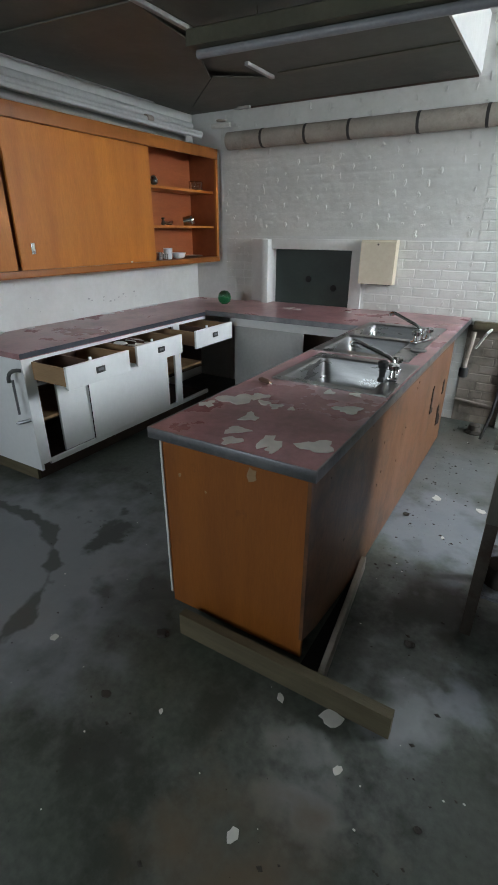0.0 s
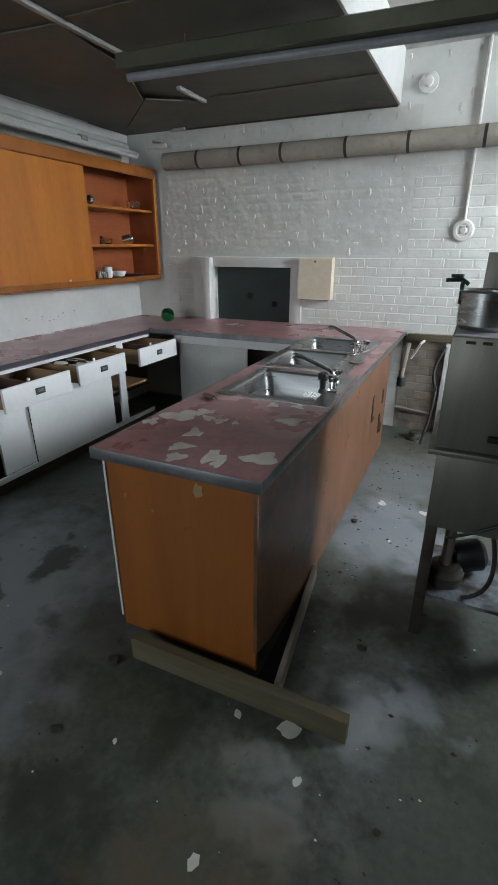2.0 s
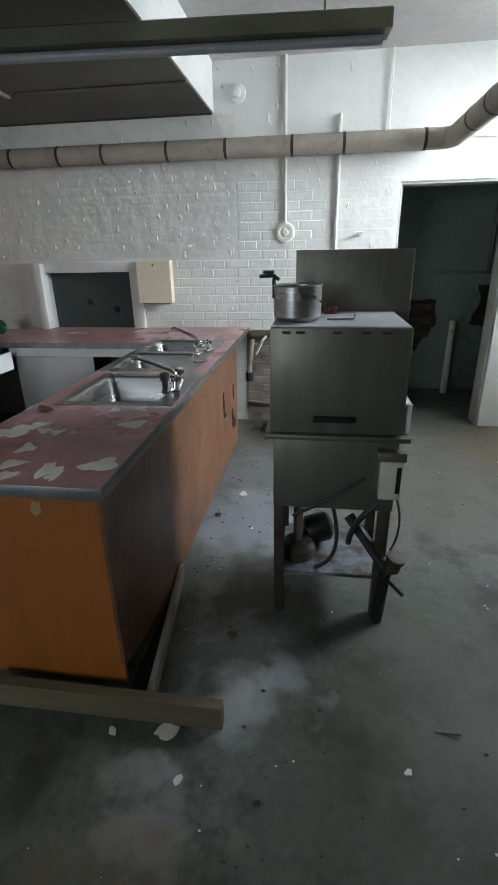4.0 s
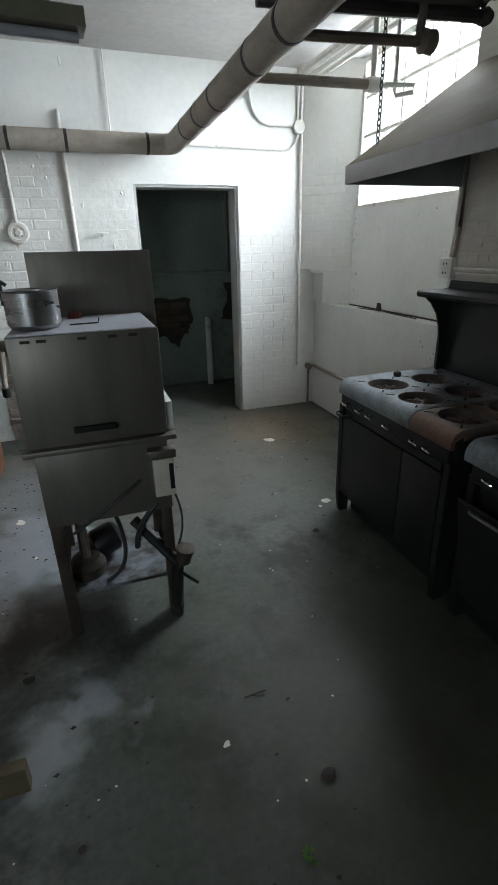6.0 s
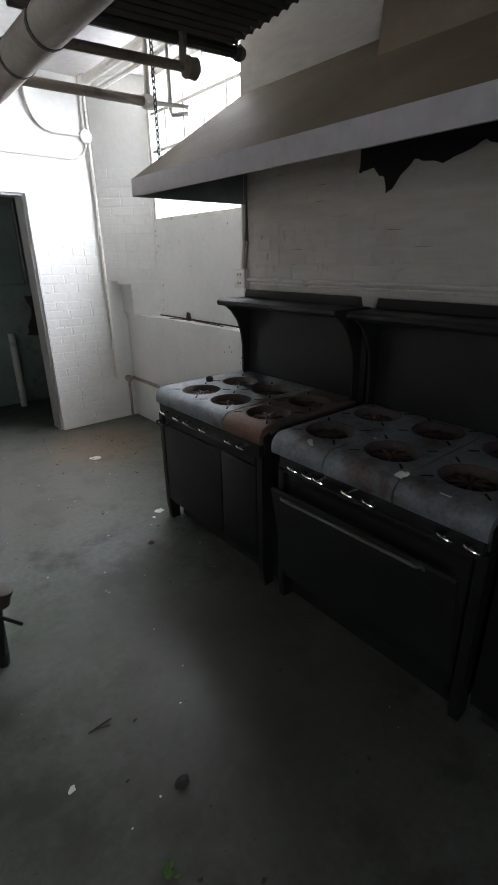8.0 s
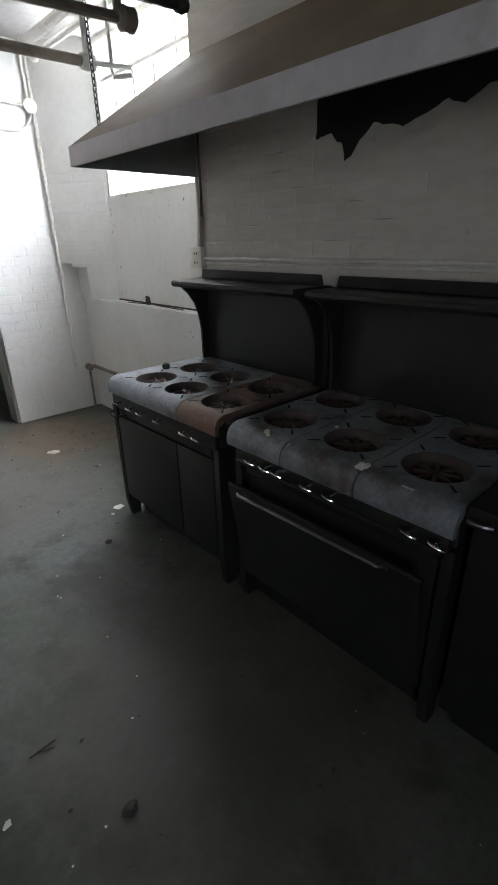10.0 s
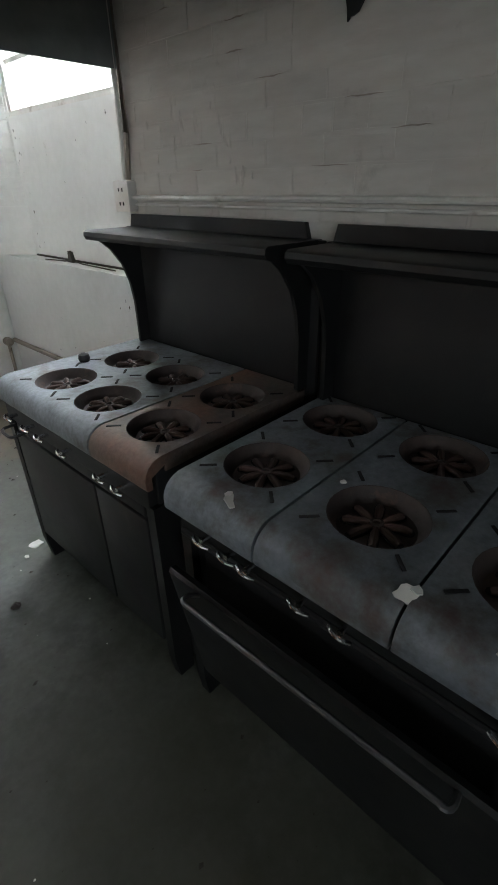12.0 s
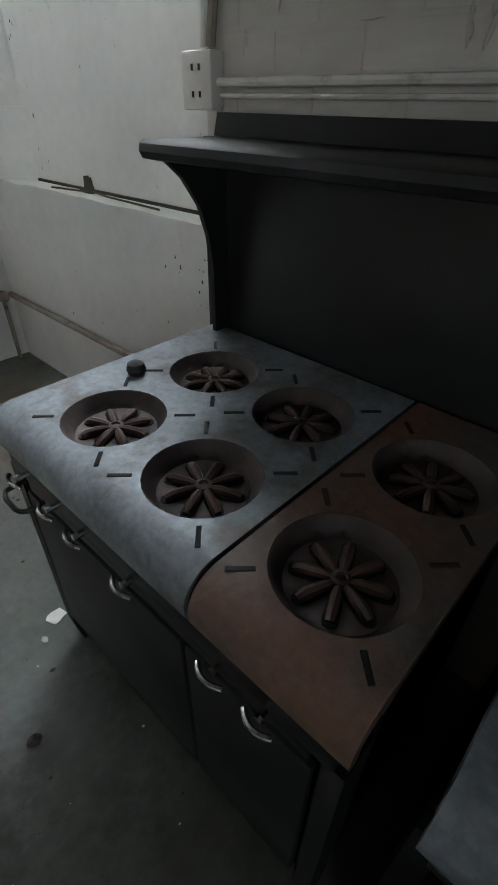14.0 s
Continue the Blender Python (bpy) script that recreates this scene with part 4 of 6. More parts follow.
# ---- hatch and wall fixtures on the north wall ----
hatch = tagged(new("hatch_frame"), "white painted board frame round a closed serving hatch", "hatch", kind="structure")
part("jamb", slab(-0.075, 0.0, 5.33, NORTH + 0.02, 0.88, 1.47, bevel=0.003), M_WHITE, hatch)
part("casing", slab(-0.235, -0.078, 5.425, NORTH + 0.012, 0.88, 1.475, bevel=0.003), M_WHITE, hatch)
part("jamb", slab(0.80, 0.91, 5.42, NORTH + 0.02, 0.88, 1.40, bevel=0.003), M_WHITE, hatch)
part("head", slab(0.001, 0.91, 5.40, NORTH + 0.02, 1.386, 1.475, bevel=0.003), M_WHITE, hatch)
part("shutter", slab(0.0, 0.80, 5.50, 5.52, 0.88, 1.40), M_GREEN, hatch, "dark green board with two knob holes")
for x, z in ((0.36, 1.12), (0.62, 1.05)):
    part("knob_hole", lathe(bm_new(), [(0.03, 0), (0.03, 0.006), (0.02, 0.008)], 16, pose(x, 5.499, z, 90)), M_SOOT_SHADE, hatch)
disp = thing("towel_dispenser", pose(1.055, NORTH, 1.122), "cream enamelled paper towel dispenser on the brick wall", "dispenser")
bm = bm_new()
prism(bm, [(-0.10, 0.0), (-0.005, 0.0), (-0.005, 0.355), (-0.085, 0.355), (-0.10, 0.34)], "x", -0.15, 0.15)
part("body", bm, M_CREAM, disp)
part("slot", slab(-0.13, 0.13, -0.09, -0.03, -0.006, 0.0), M_SOOT_SHADE, disp)
part("lock", lathe(bm_new(), [(0.008, 0), (0.008, 0.006)], 10, pose(0, -0.101, 0.32, 90)), M_SOOT_SHADE, disp)


def conduit(label, pts, r=0.011, mat=M_PIPEWHITE, straps=()):
    ob = thing("conduit", pose(*pts[0]), label, "conduit", "wall conduits")
    o = Vector(pts[0])
    part("tube", tube(bm_new(), [Vector(p) - o for p in pts], r, 8), mat, ob)
    for s in straps:
        part("strap", lathe(bm_new(), [(r + 0.003, -0.01), (r + 0.003, 0.01)], 10, Matrix.Translation(Vector(s) - o)), mat, ob)
    return ob


WY = NORTH - 0.012
conduit("white painted conduit down to a round wall fixture", [(2.195, WY, CEIL), (2.205, WY, 1.74)], 0.013, straps=((2.197, WY, 2.6), (2.2, WY, 2.0)))
conduit("white painted conduit on the brick wall", [(2.62, WY, 2.5), (2.622, WY, 2.1), (2.625, WY, 1.45)], 0.014, straps=((2.621, WY, 2.12),))
conduit("thin white conduit up to the ceiling", [(2.985, WY, CEIL), (2.985, WY, 2.38)], 0.006)
conduit("white conduit bent round to a junction box", [(4.11, WY, CEIL), (4.112, WY, 2.72), *arc((4.112, WY, 2.7), (4.13, WY, 2.5), (4.28, WY, 2.482), 7), (4.548, WY, 2.478)])
conduit("white conduit run low across the wall above the doorway", [(3.45, WY, 2.315), (4.36, WY, 2.305), *arc((4.38, WY, 2.304), (4.535, WY, 2.30), (4.556, WY, 2.44), 7)])
conduit("white conduit up from the junction box to the ceiling", [(4.548, WY, 2.51), (4.548, WY, CEIL)])
conduit("second white conduit in the corner of the wall", [(4.576, WY - 0.01, CEIL), (4.582, WY - 0.01, 0.42)], 0.014, straps=((4.582, WY - 0.01, 0.7), (4.579, WY - 0.01, 1.7)))
jb = thing("junction_box", pose(4.556, NORTH - 0.002, 2.477), "round white painted junction box", "junction box")
part("box", lathe(bm_new(), [(0.052, 0.0), (0.052, 0.03), (0.046, 0.034)], 20, pose(0, 0, 0, 90)), M_PIPEWHITE, jb)
rd = thing("round_socket", pose(2.205, NORTH, 1.68), "round white moulded wall fixture below a conduit", "wall fixture")
part("plate", lathe(bm_new(), [(0.082, 0.0), (0.082, 0.012), (0.07, 0.024), (0.05, 0.026), (0.046, 0.020), (0.03, 0.020), (0.02, 0.028)], 28, pose(0, 0, 0, 90)), M_PIPEWHITE, rd)
for a in (45, 135, 225, 315):
    part("screw", lathe(bm_new(), [(0.006, 0), (0.006, 0.003)], 8, pose(0.034 * math.cos(radians(a)), -0.022, 0.034 * math.sin(radians(a)), 90)), M_EDGE, rd)
lh = thing("lamp_holder", pose(1.82, NORTH, 2.67), "painted-over round lamp holder high on the wall", "lamp holder")
part("base", lathe(bm_new(), [(0.07, 0.0), (0.065, 0.02), (0.035, 0.03), (0.03, 0.055), (0.02, 0.06)], 20, pose(0, 0, 0, 90)), M_WHITE, lh)
wt = thing("wall_tap", pose(2.83, NORTH, 1.655), "small white painted tap stub on the wall", "tap")
part("stub", tube(bm_new(), [(0, 0, 0), (0, -0.05, 0)], 0.012, 8), M_PIPEWHITE, wt)
part("lever", slab(-0.045, 0.045, -0.062, -0.048, 0.006, 0.018, bevel=0.003), M_PIPEWHITE, wt)

# ---- east wall: outlet, conduits, ledge, low pipe, bare patch ----
ou = thing("outlet_box", pose(4.60, 3.45, 1.405), "grubby white surface outlet box at the bay's edge", "outlet")
part("box", slab(-0.02, 0.022, -0.05, 0.05, -0.055, 0.055, bevel=0.004), M_PIPEWHITE, ou)
for z in (-0.025, 0.025):
    for y in (-0.012, 0.012):
        part("slot", slab(-0.0225, -0.0195, y - 0.0025, y + 0.0025, z - 0.006, z + 0.006), M_SOOT_SHADE, ou)
conduit("grey conduit above the outlet box", [(4.605, 3.425, 1.466), (4.605, 3.40, 1.62), (4.605, 3.40, 2.34)], 0.011, M_PIPEGREY)
conduit("white conduit above the outlet box", [(4.607, 3.45, 1.466), (4.607, 3.438, 1.6), (4.607, 3.436, 2.34)], 0.010)
conduit("white conduit along the wall behind the ranges", [(4.605, 3.40, 1.402), (4.605, 1.2, 1.405)], 0.0095, straps=())
conduit("second thin conduit along the wall behind the ranges", [(4.612, 3.40, 1.378), (4.612, 1.2, 1.380)], 0.0055)
conduit("dark steam pipe low along the bay", [(4.755, 5.42, 0.40), (4.755, 5.05, 0.40), (4.755, 3.49, 0.405)], 0.017, M_PIPEGREY)
bm = lathe(bm_new(), [(0.03, -0.03), (0.034, 0), (0.03, 0.03)], 12, pose(0, 0, 0, 90))
tube(bm, [(0, 0, 0), (0, 0, -0.398)], 0.013, 8)
solid("pipe_elbow", bm, M_PIPEGREY, "rusty pipe tee in the bay's corner", "pipe fitting", m=pose(4.70, 5.41, 0.40))
rng = random.Random(4)
rod = thing("steel_rod", pose(4.83, 4.36, 1.038, 0, 0, 0), "dark rod with a small clamp lying on the ledge", "rod")
part("bar", tube(bm_new(), [(-0.035, 0.33, 0.008), (0.0, 0.16, 0.008), (0.03, 0.1, 0.008), (0.0, -0.05, 0.008), (-0.02, -0.42, 0.008)], 0.0042, 6), M_LEG, rod)
bm = bm_new()
prism(bm, [(-0.03, 0.0), (0.03, 0.0), (0.018, 0.03), (0.012, 0.065), (0.003, 0.03), (-0.006, 0.06), (-0.014, 0.03)], "x", 0.015, 0.04)
bmesh.ops.translate(bm, vec=(0, 0.12, 0), verts=bm.verts)
part("clamp", bm, M_DEBRIS, rod)


def ragged(pts, depth, rng, n=4, amp=0.012):
    """Rough up an outline by adding jittered points along each side."""
    outline = []
    for (a, b), (c, d) in zip(pts, pts[1:] + pts[:1]):
        for k in range(n):
            s = k / n
            outline.append((a + (c - a) * s + rng.uniform(-amp, amp) * (k > 0), b + (d - b) * s + rng.uniform(-amp, amp) * (k > 0)))
    return outline


patch = [(2.615, 2.20), (2.60, 2.02), (2.60, 1.95), (2.605, 1.882), (2.575, 1.886), (2.52, 1.893), (2.49, 1.856), (2.465, 1.85), (2.45, 1.785), (2.42, 1.80), (2.385, 1.85), (2.325, 1.90), (2.26, 1.885), (2.195, 1.868), (2.15, 1.885), (2.09, 1.90), (2.03, 1.925), (1.97, 1.90), (1.90, 1.94), (1.75, 1.96), (1.5, 2.0), (1.5, 2.20)]
setting("bare_patch", prism(bm_new(), ragged(patch, 0, random.Random(8), 3, 0.004), "x", EAST - 0.006, EAST), M_SOOT_SHADE, "black bare patch where the paint has peeled under the hood", "wall patch")

rng = random.Random(17)
verts, faces = [], []
for k in range(75):
    if k < 30:
        x, y, z = 4.8995, rng.uniform(3.5, 5.0), rng.uniform(1.06, 1.8)
        if rng.random() < 0.4:
            y = rng.uniform(4.92, 5.01)
    elif k < 60:
        x, y, z = 4.7745, rng.gauss(3.72, 0.09), rng.gauss(0.90, 0.07)
    else:
        x, y, z = 4.7745, rng.uniform(3.5, 5.3), rng.uniform(0.1, 0.95)
    z = min(z, 0.99) if x < 4.8 else z
    r, i0 = rng.uniform(0.0015, 0.0055) * rng.choice((1, 1, 1.5)), len(verts)
    for a in range(7):
        t = 2 * math.pi * a / 7
        verts.append((x, y + r * 0.8 * rng.uniform(0.5, 1.2) * math.cos(t), z + r * rng.uniform(0.7, 2.0) * math.sin(t)))
    verts.append((x - 0.0012, y, z))
    faces += [(i0 + a, i0 + (a + 1) % 7, i0 + 7) for a in range(7)]
me = bpy.data.meshes.new("paint_pocks")
me.from_pydata(verts, [], faces)
me.materials.append(M_DEBRIS)
tagged(new("paint_pocks", me), "dark chipped spots in the bay's white paint", "chips", kind="stuff")
setting("ledge_grime", slab(4.885, 4.8995, 3.5, 5.0, 1.036, 1.046), M_DEBRIS, "dark strip along the back of the ledge", "trim")

# ---- next unit along the range wall ----
gr = thing("griddle_stand", pose(3.92, 0.62, 0), "black low cooking stand beside the ranges", "griddle")
part("body", slab(0.04, 0.66, 0.0, 0.85, 0.1, 0.80, bevel=0.006), M_STOVE, gr)
part("top", slab(0.0, 0.68, -0.005, 0.86, 0.801, 0.865, bevel=0.01), M_STOVE, gr)
part("plinth", slab(0.1, 0.6, 0.03, 0.82, 0.0, 0.1), M_STOVE, gr)
part("tap", tube(bm_new(), arc((0.0, 0.79, 0.825), (-0.03, 0.82, 0.83), (0.0, 0.85, 0.822), 6), 0.007, 8), M_EDGE, gr)

# ---- overhead radiator, its pipes and chain ----
rad = thing("ceiling_radiator", pose(3.62, 3.215, 2.41, 0, 0, -7), "dark cast iron radiator hung flat below the ceiling", "radiator")
for i in range(10):
    y = 0.0 - i * 0.062
    bm = bm_new()
    prism(bm, [(y - 0.027, 0.045), (y - 0.020, 0.012), (y, 0.0), (y + 0.020, 0.012), (y + 0.027, 0.045), (y, 0.058)], "x", -0.22, 0.68)
    part("section", bm, M_IRON, rad)
for x in (-0.21, 0.67):
    part("header", tube(bm_new(), [(x, 0.03, 0.03), (x, -0.58, 0.03)], 0.022, 10), M_IRON, rad)
part("front_bar", tube(bm_new(), [(-0.25, 0.0, -0.004), (0.72, 0.0, -0.004)], 0.024, 10), M_IRON, rad)
for x, y in ((-0.1, -0.1), (0.6, -0.1), (-0.1, -0.5), (0.6, -0.5)):
    part("hanger", tube(bm_new(), [(x, y, 0.05), (x, y, CEIL - 2.41)], 0.005, 6), M_IRON, rad)
part("end_plug", lathe(bm_new(), [(0.03, -0.025), (0.034, 0), (0.022, 0.025)], 12, pose(0.73, 0.0, -0.004, 0, 90, 0)), M_IRON, rad)
feed = thing("steam_pipe", pose(0, 0, 0), "brown steam feed pipe with a valve at its end", "pipe")
part("tube", tube(bm_new(), [(PX + 0.05, 3.24, PZ), (4.07, 3.16, PZ)], 0.020, 10), M_PIPEGREY, feed)
part("valve", lathe(bm_new(), [(0.024, -0.04), (0.044, -0.024), (0.04, 0.0), (0.044, 0.024), (0.024, 0.04)], 14, pose(4.09, 3.155, PZ, 0, 90, 0)), M_PIPEGREY, feed)
part("valve_stem", tube(bm_new(), [(4.05, 3.16, PZ), (4.05, 3.15, PZ + 0.06), (4.04, 3.13, PZ + 0.12)], 0.018, 8), M_PIPEGREY, feed)
ret = thing("return_pipe", pose(0, 0, 0), "pale painted return pipe with elbows before the window", "pipe")
part("tube", tube(bm_new(), [(PX + 0.05, 3.755, PZ), (4.17, 3.705, PZ)], 0.023, 10), M_PIPEGREY, ret)
part("tee", lathe(bm_new(), [(0.034, -0.035), (0.038, 0), (0.034, 0.035)], 12, pose(4.186, 3.705, PZ, 0, 90, 0)), M_PIPEWHITE, ret)
part("riser", tube(bm_new(), [(4.186, 3.705, PZ), (4.186, 3.70, CEIL)], 0.017, 8), M_PIPEWHITE, ret)
part("branch", tube(bm_new(), [(4.19, 3.70, PZ), (4.34, 3.62, PZ - 0.012), (4.37, 3.60, PZ - 0.015), (4.365, 3.60, PZ - 0.045), (4.30, 3.66, PZ - 0.05), (4.29, 3.66, PZ - 0.02), (4.29, 3.66, CEIL)], 0.012, 8), M_PIPEWHITE, ret)
chain = thing("chain", pose(4.04, 3.395, 1.99), "dark hanging chain from the ceiling to the hood", "chain")
link = bm_new()
ringpts = [(0.008 * math.cos(a), 0, 0.016 * math.sin(a)) for a in (2 * math.pi * k / 8 for k in range(9))]
tube(link, ringpts, 0.0032, 5)
link_mesh = mesh_of("link", link, M_IRON)
for k in range(36):
    ob = new("link", link_mesh)
    ob.parent, ob.matrix_local = chain, pose(0, 0, 0.01 + k * 0.0245, 0, 0, 90 * (k % 2) + 20)
for i, (x, z, r) in enumerate(((4.50, 2.80, 0.035), (4.56, 2.74, 0.022))):
    cp = thing("ceiling_pipe", pose(0, 0, 0), "cream painted pipe under the ceiling along the bay", "pipe", "ceiling pipes")
    part("tube", tube(bm_new(), [(x, 5.2, z), (x + 0.02, 3.3, z)], r, 10), M_PIPEWHITE, cp)
    part("cap", lathe(bm_new(), [(r + 0.012, -0.03), (r + 0.016, 0), (r + 0.006, 0.035)], 12, pose(x, 5.2, z, 90)), M_PIPEWHITE, cp)

# ---- room behind the doorway ----
sp = thing("standpipe", pose(3.955, 6.58, 0), "pale upright pipe stub in the dim room", "pipe")
part("tube", tube(bm_new(), [(0, 0, 0), (0.005, 0, 0.80)], 0.035, 12), M_PIPEWHITE, sp)
conduit("thin pipe along the green wall", [(2.5, 6.70, 1.30), (4.55, 6.70, 1.285)], 0.012, M_DIMGREEN)
bkp = setting("bare_brick", prism(bm_new(), ragged([(3.2, 0.98), (3.2, 0.55), (3.45, 0.60), (3.62, 0.44), (3.70, 0.62), (3.80, 0.72), (3.79, 1.0), (3.5, 1.02)], 0, random.Random(8), 4, 0.02), "y", 6.700, 6.719), M_DEBRIS, "bare brick where the green plaster has fallen off", "wall patch")
small = mesh_of("brick", slab(-0.10, 0.10, -0.012, 0.012, -0.031, 0.031, bevel=0.005), M_REDBRICK)
rng = random.Random(5)
for j in range(6):
    for i in range(3):
        x = 3.33 + i * 0.215 + (0.1 if j % 2 else 0)
        if x > 3.70 or j == 0 or (j == 1 and i != 1):
            continue
        ob = new("brick", small)
        ob.parent, ob.matrix_local = bkp, pose(x, 6.698 - rng.uniform(0, 0.006), 0.565 + j * 0.074, 0, 0, 0)
bkp2 = setting("bare_brick_corner", prism(bm_new(), ragged([(4.16, 0.75), (4.59, 0.7), (4.59, 1.2), (4.2, 1.16), (4.24, 0.95)], 0, rng, 4, 0.02), "y", 6.69, 6.718), M_DEBRIS, "dark bare patch in the dim room's corner", "wall patch")
conduit("dark pipe down the side of the doorway", [(3.99, 5.80, 2.5), (3.99, 5.80, 1.32)], 0.02, M_IRON)
solid("ceiling_hook", tube(bm_new(), [(0, 0, 0), (0, 0, -0.06), (0.05, 0, -0.09)], 0.012, 6), M_IRON, "dark hook fitting above the inner doorway", "hook", m=pose(3.62, 5.9, 2.5))

# ---- dishwasher details and the things on it ----
part("handle", slab(2.49, 2.64, DY0 - 0.022, DY0 - 0.001, 0.935, 0.957, bevel=0.005), M_SOOT_SHADE, dw, "black recessed handle")
# white paint here stands for window light on the bent steel sheet
part("side_tongue", slab(DX1 + 0.002, DX1 + 0.03, DY0 + 0.03, DY0 + 0.35, 0.883, 1.0, bevel=0.002), M_WCAB, dw, "bent side sheet whitened for the light on it")
# pale sheet paints the sky's reflection on the steel top
part("top_sheet", slab(DX0 + 0.008, DX1 - 0.008, DY0 + 0.008, DY1 - 0.008, 1.2851, 1.288), M_SKY_SHEEN, dw, "added pale sheet coloured as the sky's reflection on the top")
for x in (2.37, 2.42, 2.55, 2.65, 2.72):
    part("hinge", slab(x, x + 0.03, DY0 - 0.002, DY0 + 0.002, 1.262, 1.272), M_DEBRIS, dw)
cb = part("control_box", slab(2.752, 2.832, DY0 - 0.035, DY0 + 0.008, 0.63, 0.79, bevel=0.003), M_PLATE, dw, "broken cream control box")
part("cover", slab(2.735, 2.845, DY0 - 0.04, DY0 + 0.008, 0.792, 0.83, bevel=0.006), M_DW, cb)
part("wires", slab(2.812, 2.83, DY0 - 0.038, DY0 - 0.0355, 0.66, 0.77), M_SOOT_SHADE, cb)
part("hose", tube(bm_new(), arc((2.70, DY0 + 0.004, 0.70), (2.55, DY0 - 0.03, 0.60), (2.42, DY0 + 0.03, 0.50), 10), 0.0065, 8), M_RUBBER, dw, "black rubber hose")
part("hose", tube(bm_new(), arc((2.76, DY0 + 0.02, 0.58), (2.66, DY0 + 0.02, 0.48), (2.66, DY0 + 0.06, 0.36), 10), 0.013, 8), M_RUBBER, dw)
part("hose", tube(bm_new(), arc((2.58, DY0 + 0.1, 0.54), (2.66, DY0 + 0.02, 0.30), (2.52, DY0 + 0.06, 0.22), 10), 0.009, 8), M_RUBBER, dw)
part("hose", tube(bm_new(), arc((2.83, DY0 + 0.0, 0.62), (2.875, DY0 + 0.0, 0.48), (2.83, DY0 + 0.02, 0.36), 8), 0.005, 6), M_RUBBER, dw)
part("pump_motor", lathe(bm_new(), [(0.03, 0), (0.06, 0.012), (0.07, 0.03), (0.07, 0.12), (0.05, 0.14), (0.03, 0.145)], 18, pose(2.46, DY0 + 0.24, 0.285, 0, 80, 20)), M_STOVE, dw)
part("pump", lathe(bm_new(), [(0.02, 0), (0.075, 0.0), (0.08, 0.05), (0.06, 0.08), (0.02, 0.085)], 18, pose(2.44, DY0 + 0.16, 0.216)), M_DEBRIS, dw)
part("drain_pipe", tube(bm_new(), [(2.44, DY0 + 0.16, 0.29), (2.44, DY0 + 0.16, 0.55)], 0.022, 10), M_PIPEGREY, dw)
part("drain_pipe", tube(bm_new(), [(2.66, DY0 + 0.12, 0.46), (2.83, DY0 - 0.02, 0.27)], 0.024, 10), M_STOVE, dw)
val = part("solenoid_valve", lathe(bm_new(), [(0.026, 0), (0.034, 0.01), (0.034, 0.06), (0.04, 0.062), (0.04, 0.078), (0.03, 0.082)], 16, pose(2.835, DY0 - 0.015, 0.285, 8, 12, 0)), M_LEG, dw, "rusty valve with a pale cap")
part("drain_stub", tube(bm_new(), [(2.82, DY0 - 0.012, 0.30), (2.806, DY0 - 0.012, 0.2), (2.80, DY0 - 0.004, 0.06), (2.80, DY0 - 0.002, 0.0)], 0.026, 10, [0.022, 0.028, 0.027, 0.022]), M_STOVE, dw, "black rotted drain stub beside the leg")
part("lever", tube(bm_new(), [(2.82, DY0 - 0.03, 0.25), (2.89, DY0 - 0.04, 0.18)], 0.008, 6), M_STOVE, dw)
pot = thing("steel_pot", pose(2.415, 2.98, 1.2885), "dented stainless steel pot on the dishwasher", "pot")
part("body", lathe(bm_new(), [(0.055, 0.0), (0.081, 0.004), (0.090, 0.018), (0.091, 0.126), (0.096, 0.130), (0.094, 0.133), (0.088, 0.127), (0.086, 0.02), (0.02, 0.008)], 32), M_STEEL, pot)
fit_ = thing("hose_tap", pose(2.327, 2.965, 1.408), "small green-black tap clamped on the pot's rim", "tap")
bm = tube(bm_new(), [(0, 0, -0.035), (0, 0, 0.03), (0.002, 0, 0.045)], 0.0075, 8)
tube(bm, [(0.02, 0, 0.03), (0, 0, 0.045), (-0.055, 0.0, 0.043)], 0.007, 8)
lathe(bm, [(0.02, 0.052), (0.022, 0.058), (0.02, 0.064)], 10, pose(-0.02, 0, 0))
part("body", bm, M_TAP, fit_)
bm = bm_new()
for k in range(5):
    tube(bm, arc((0.01 * k - 0.02, -0.015, 0.0), (0.008 * k - 0.01, 0.0, 0.03 + 0.004 * k), (0.012 * k - 0.02, 0.02, 0.002)), 0.006, 5)
solid("red_scrap", bm, M_PINKBIT, "crumpled red scrap beside the pot", "scrap", m=pose(2.545, 3.20, 1.289))
bm = tube(bm_new(), [(-0.07, 0.0, 0.004), (0.03, 0.01, 0.004), (0.035, 0.01, 0.022)], 0.003, 6)
solid("bent_clip", bm, M_DEBRIS, "bent wire clip on the dishwasher's top", "clip", m=pose(2.60, 2.98, 1.2885))

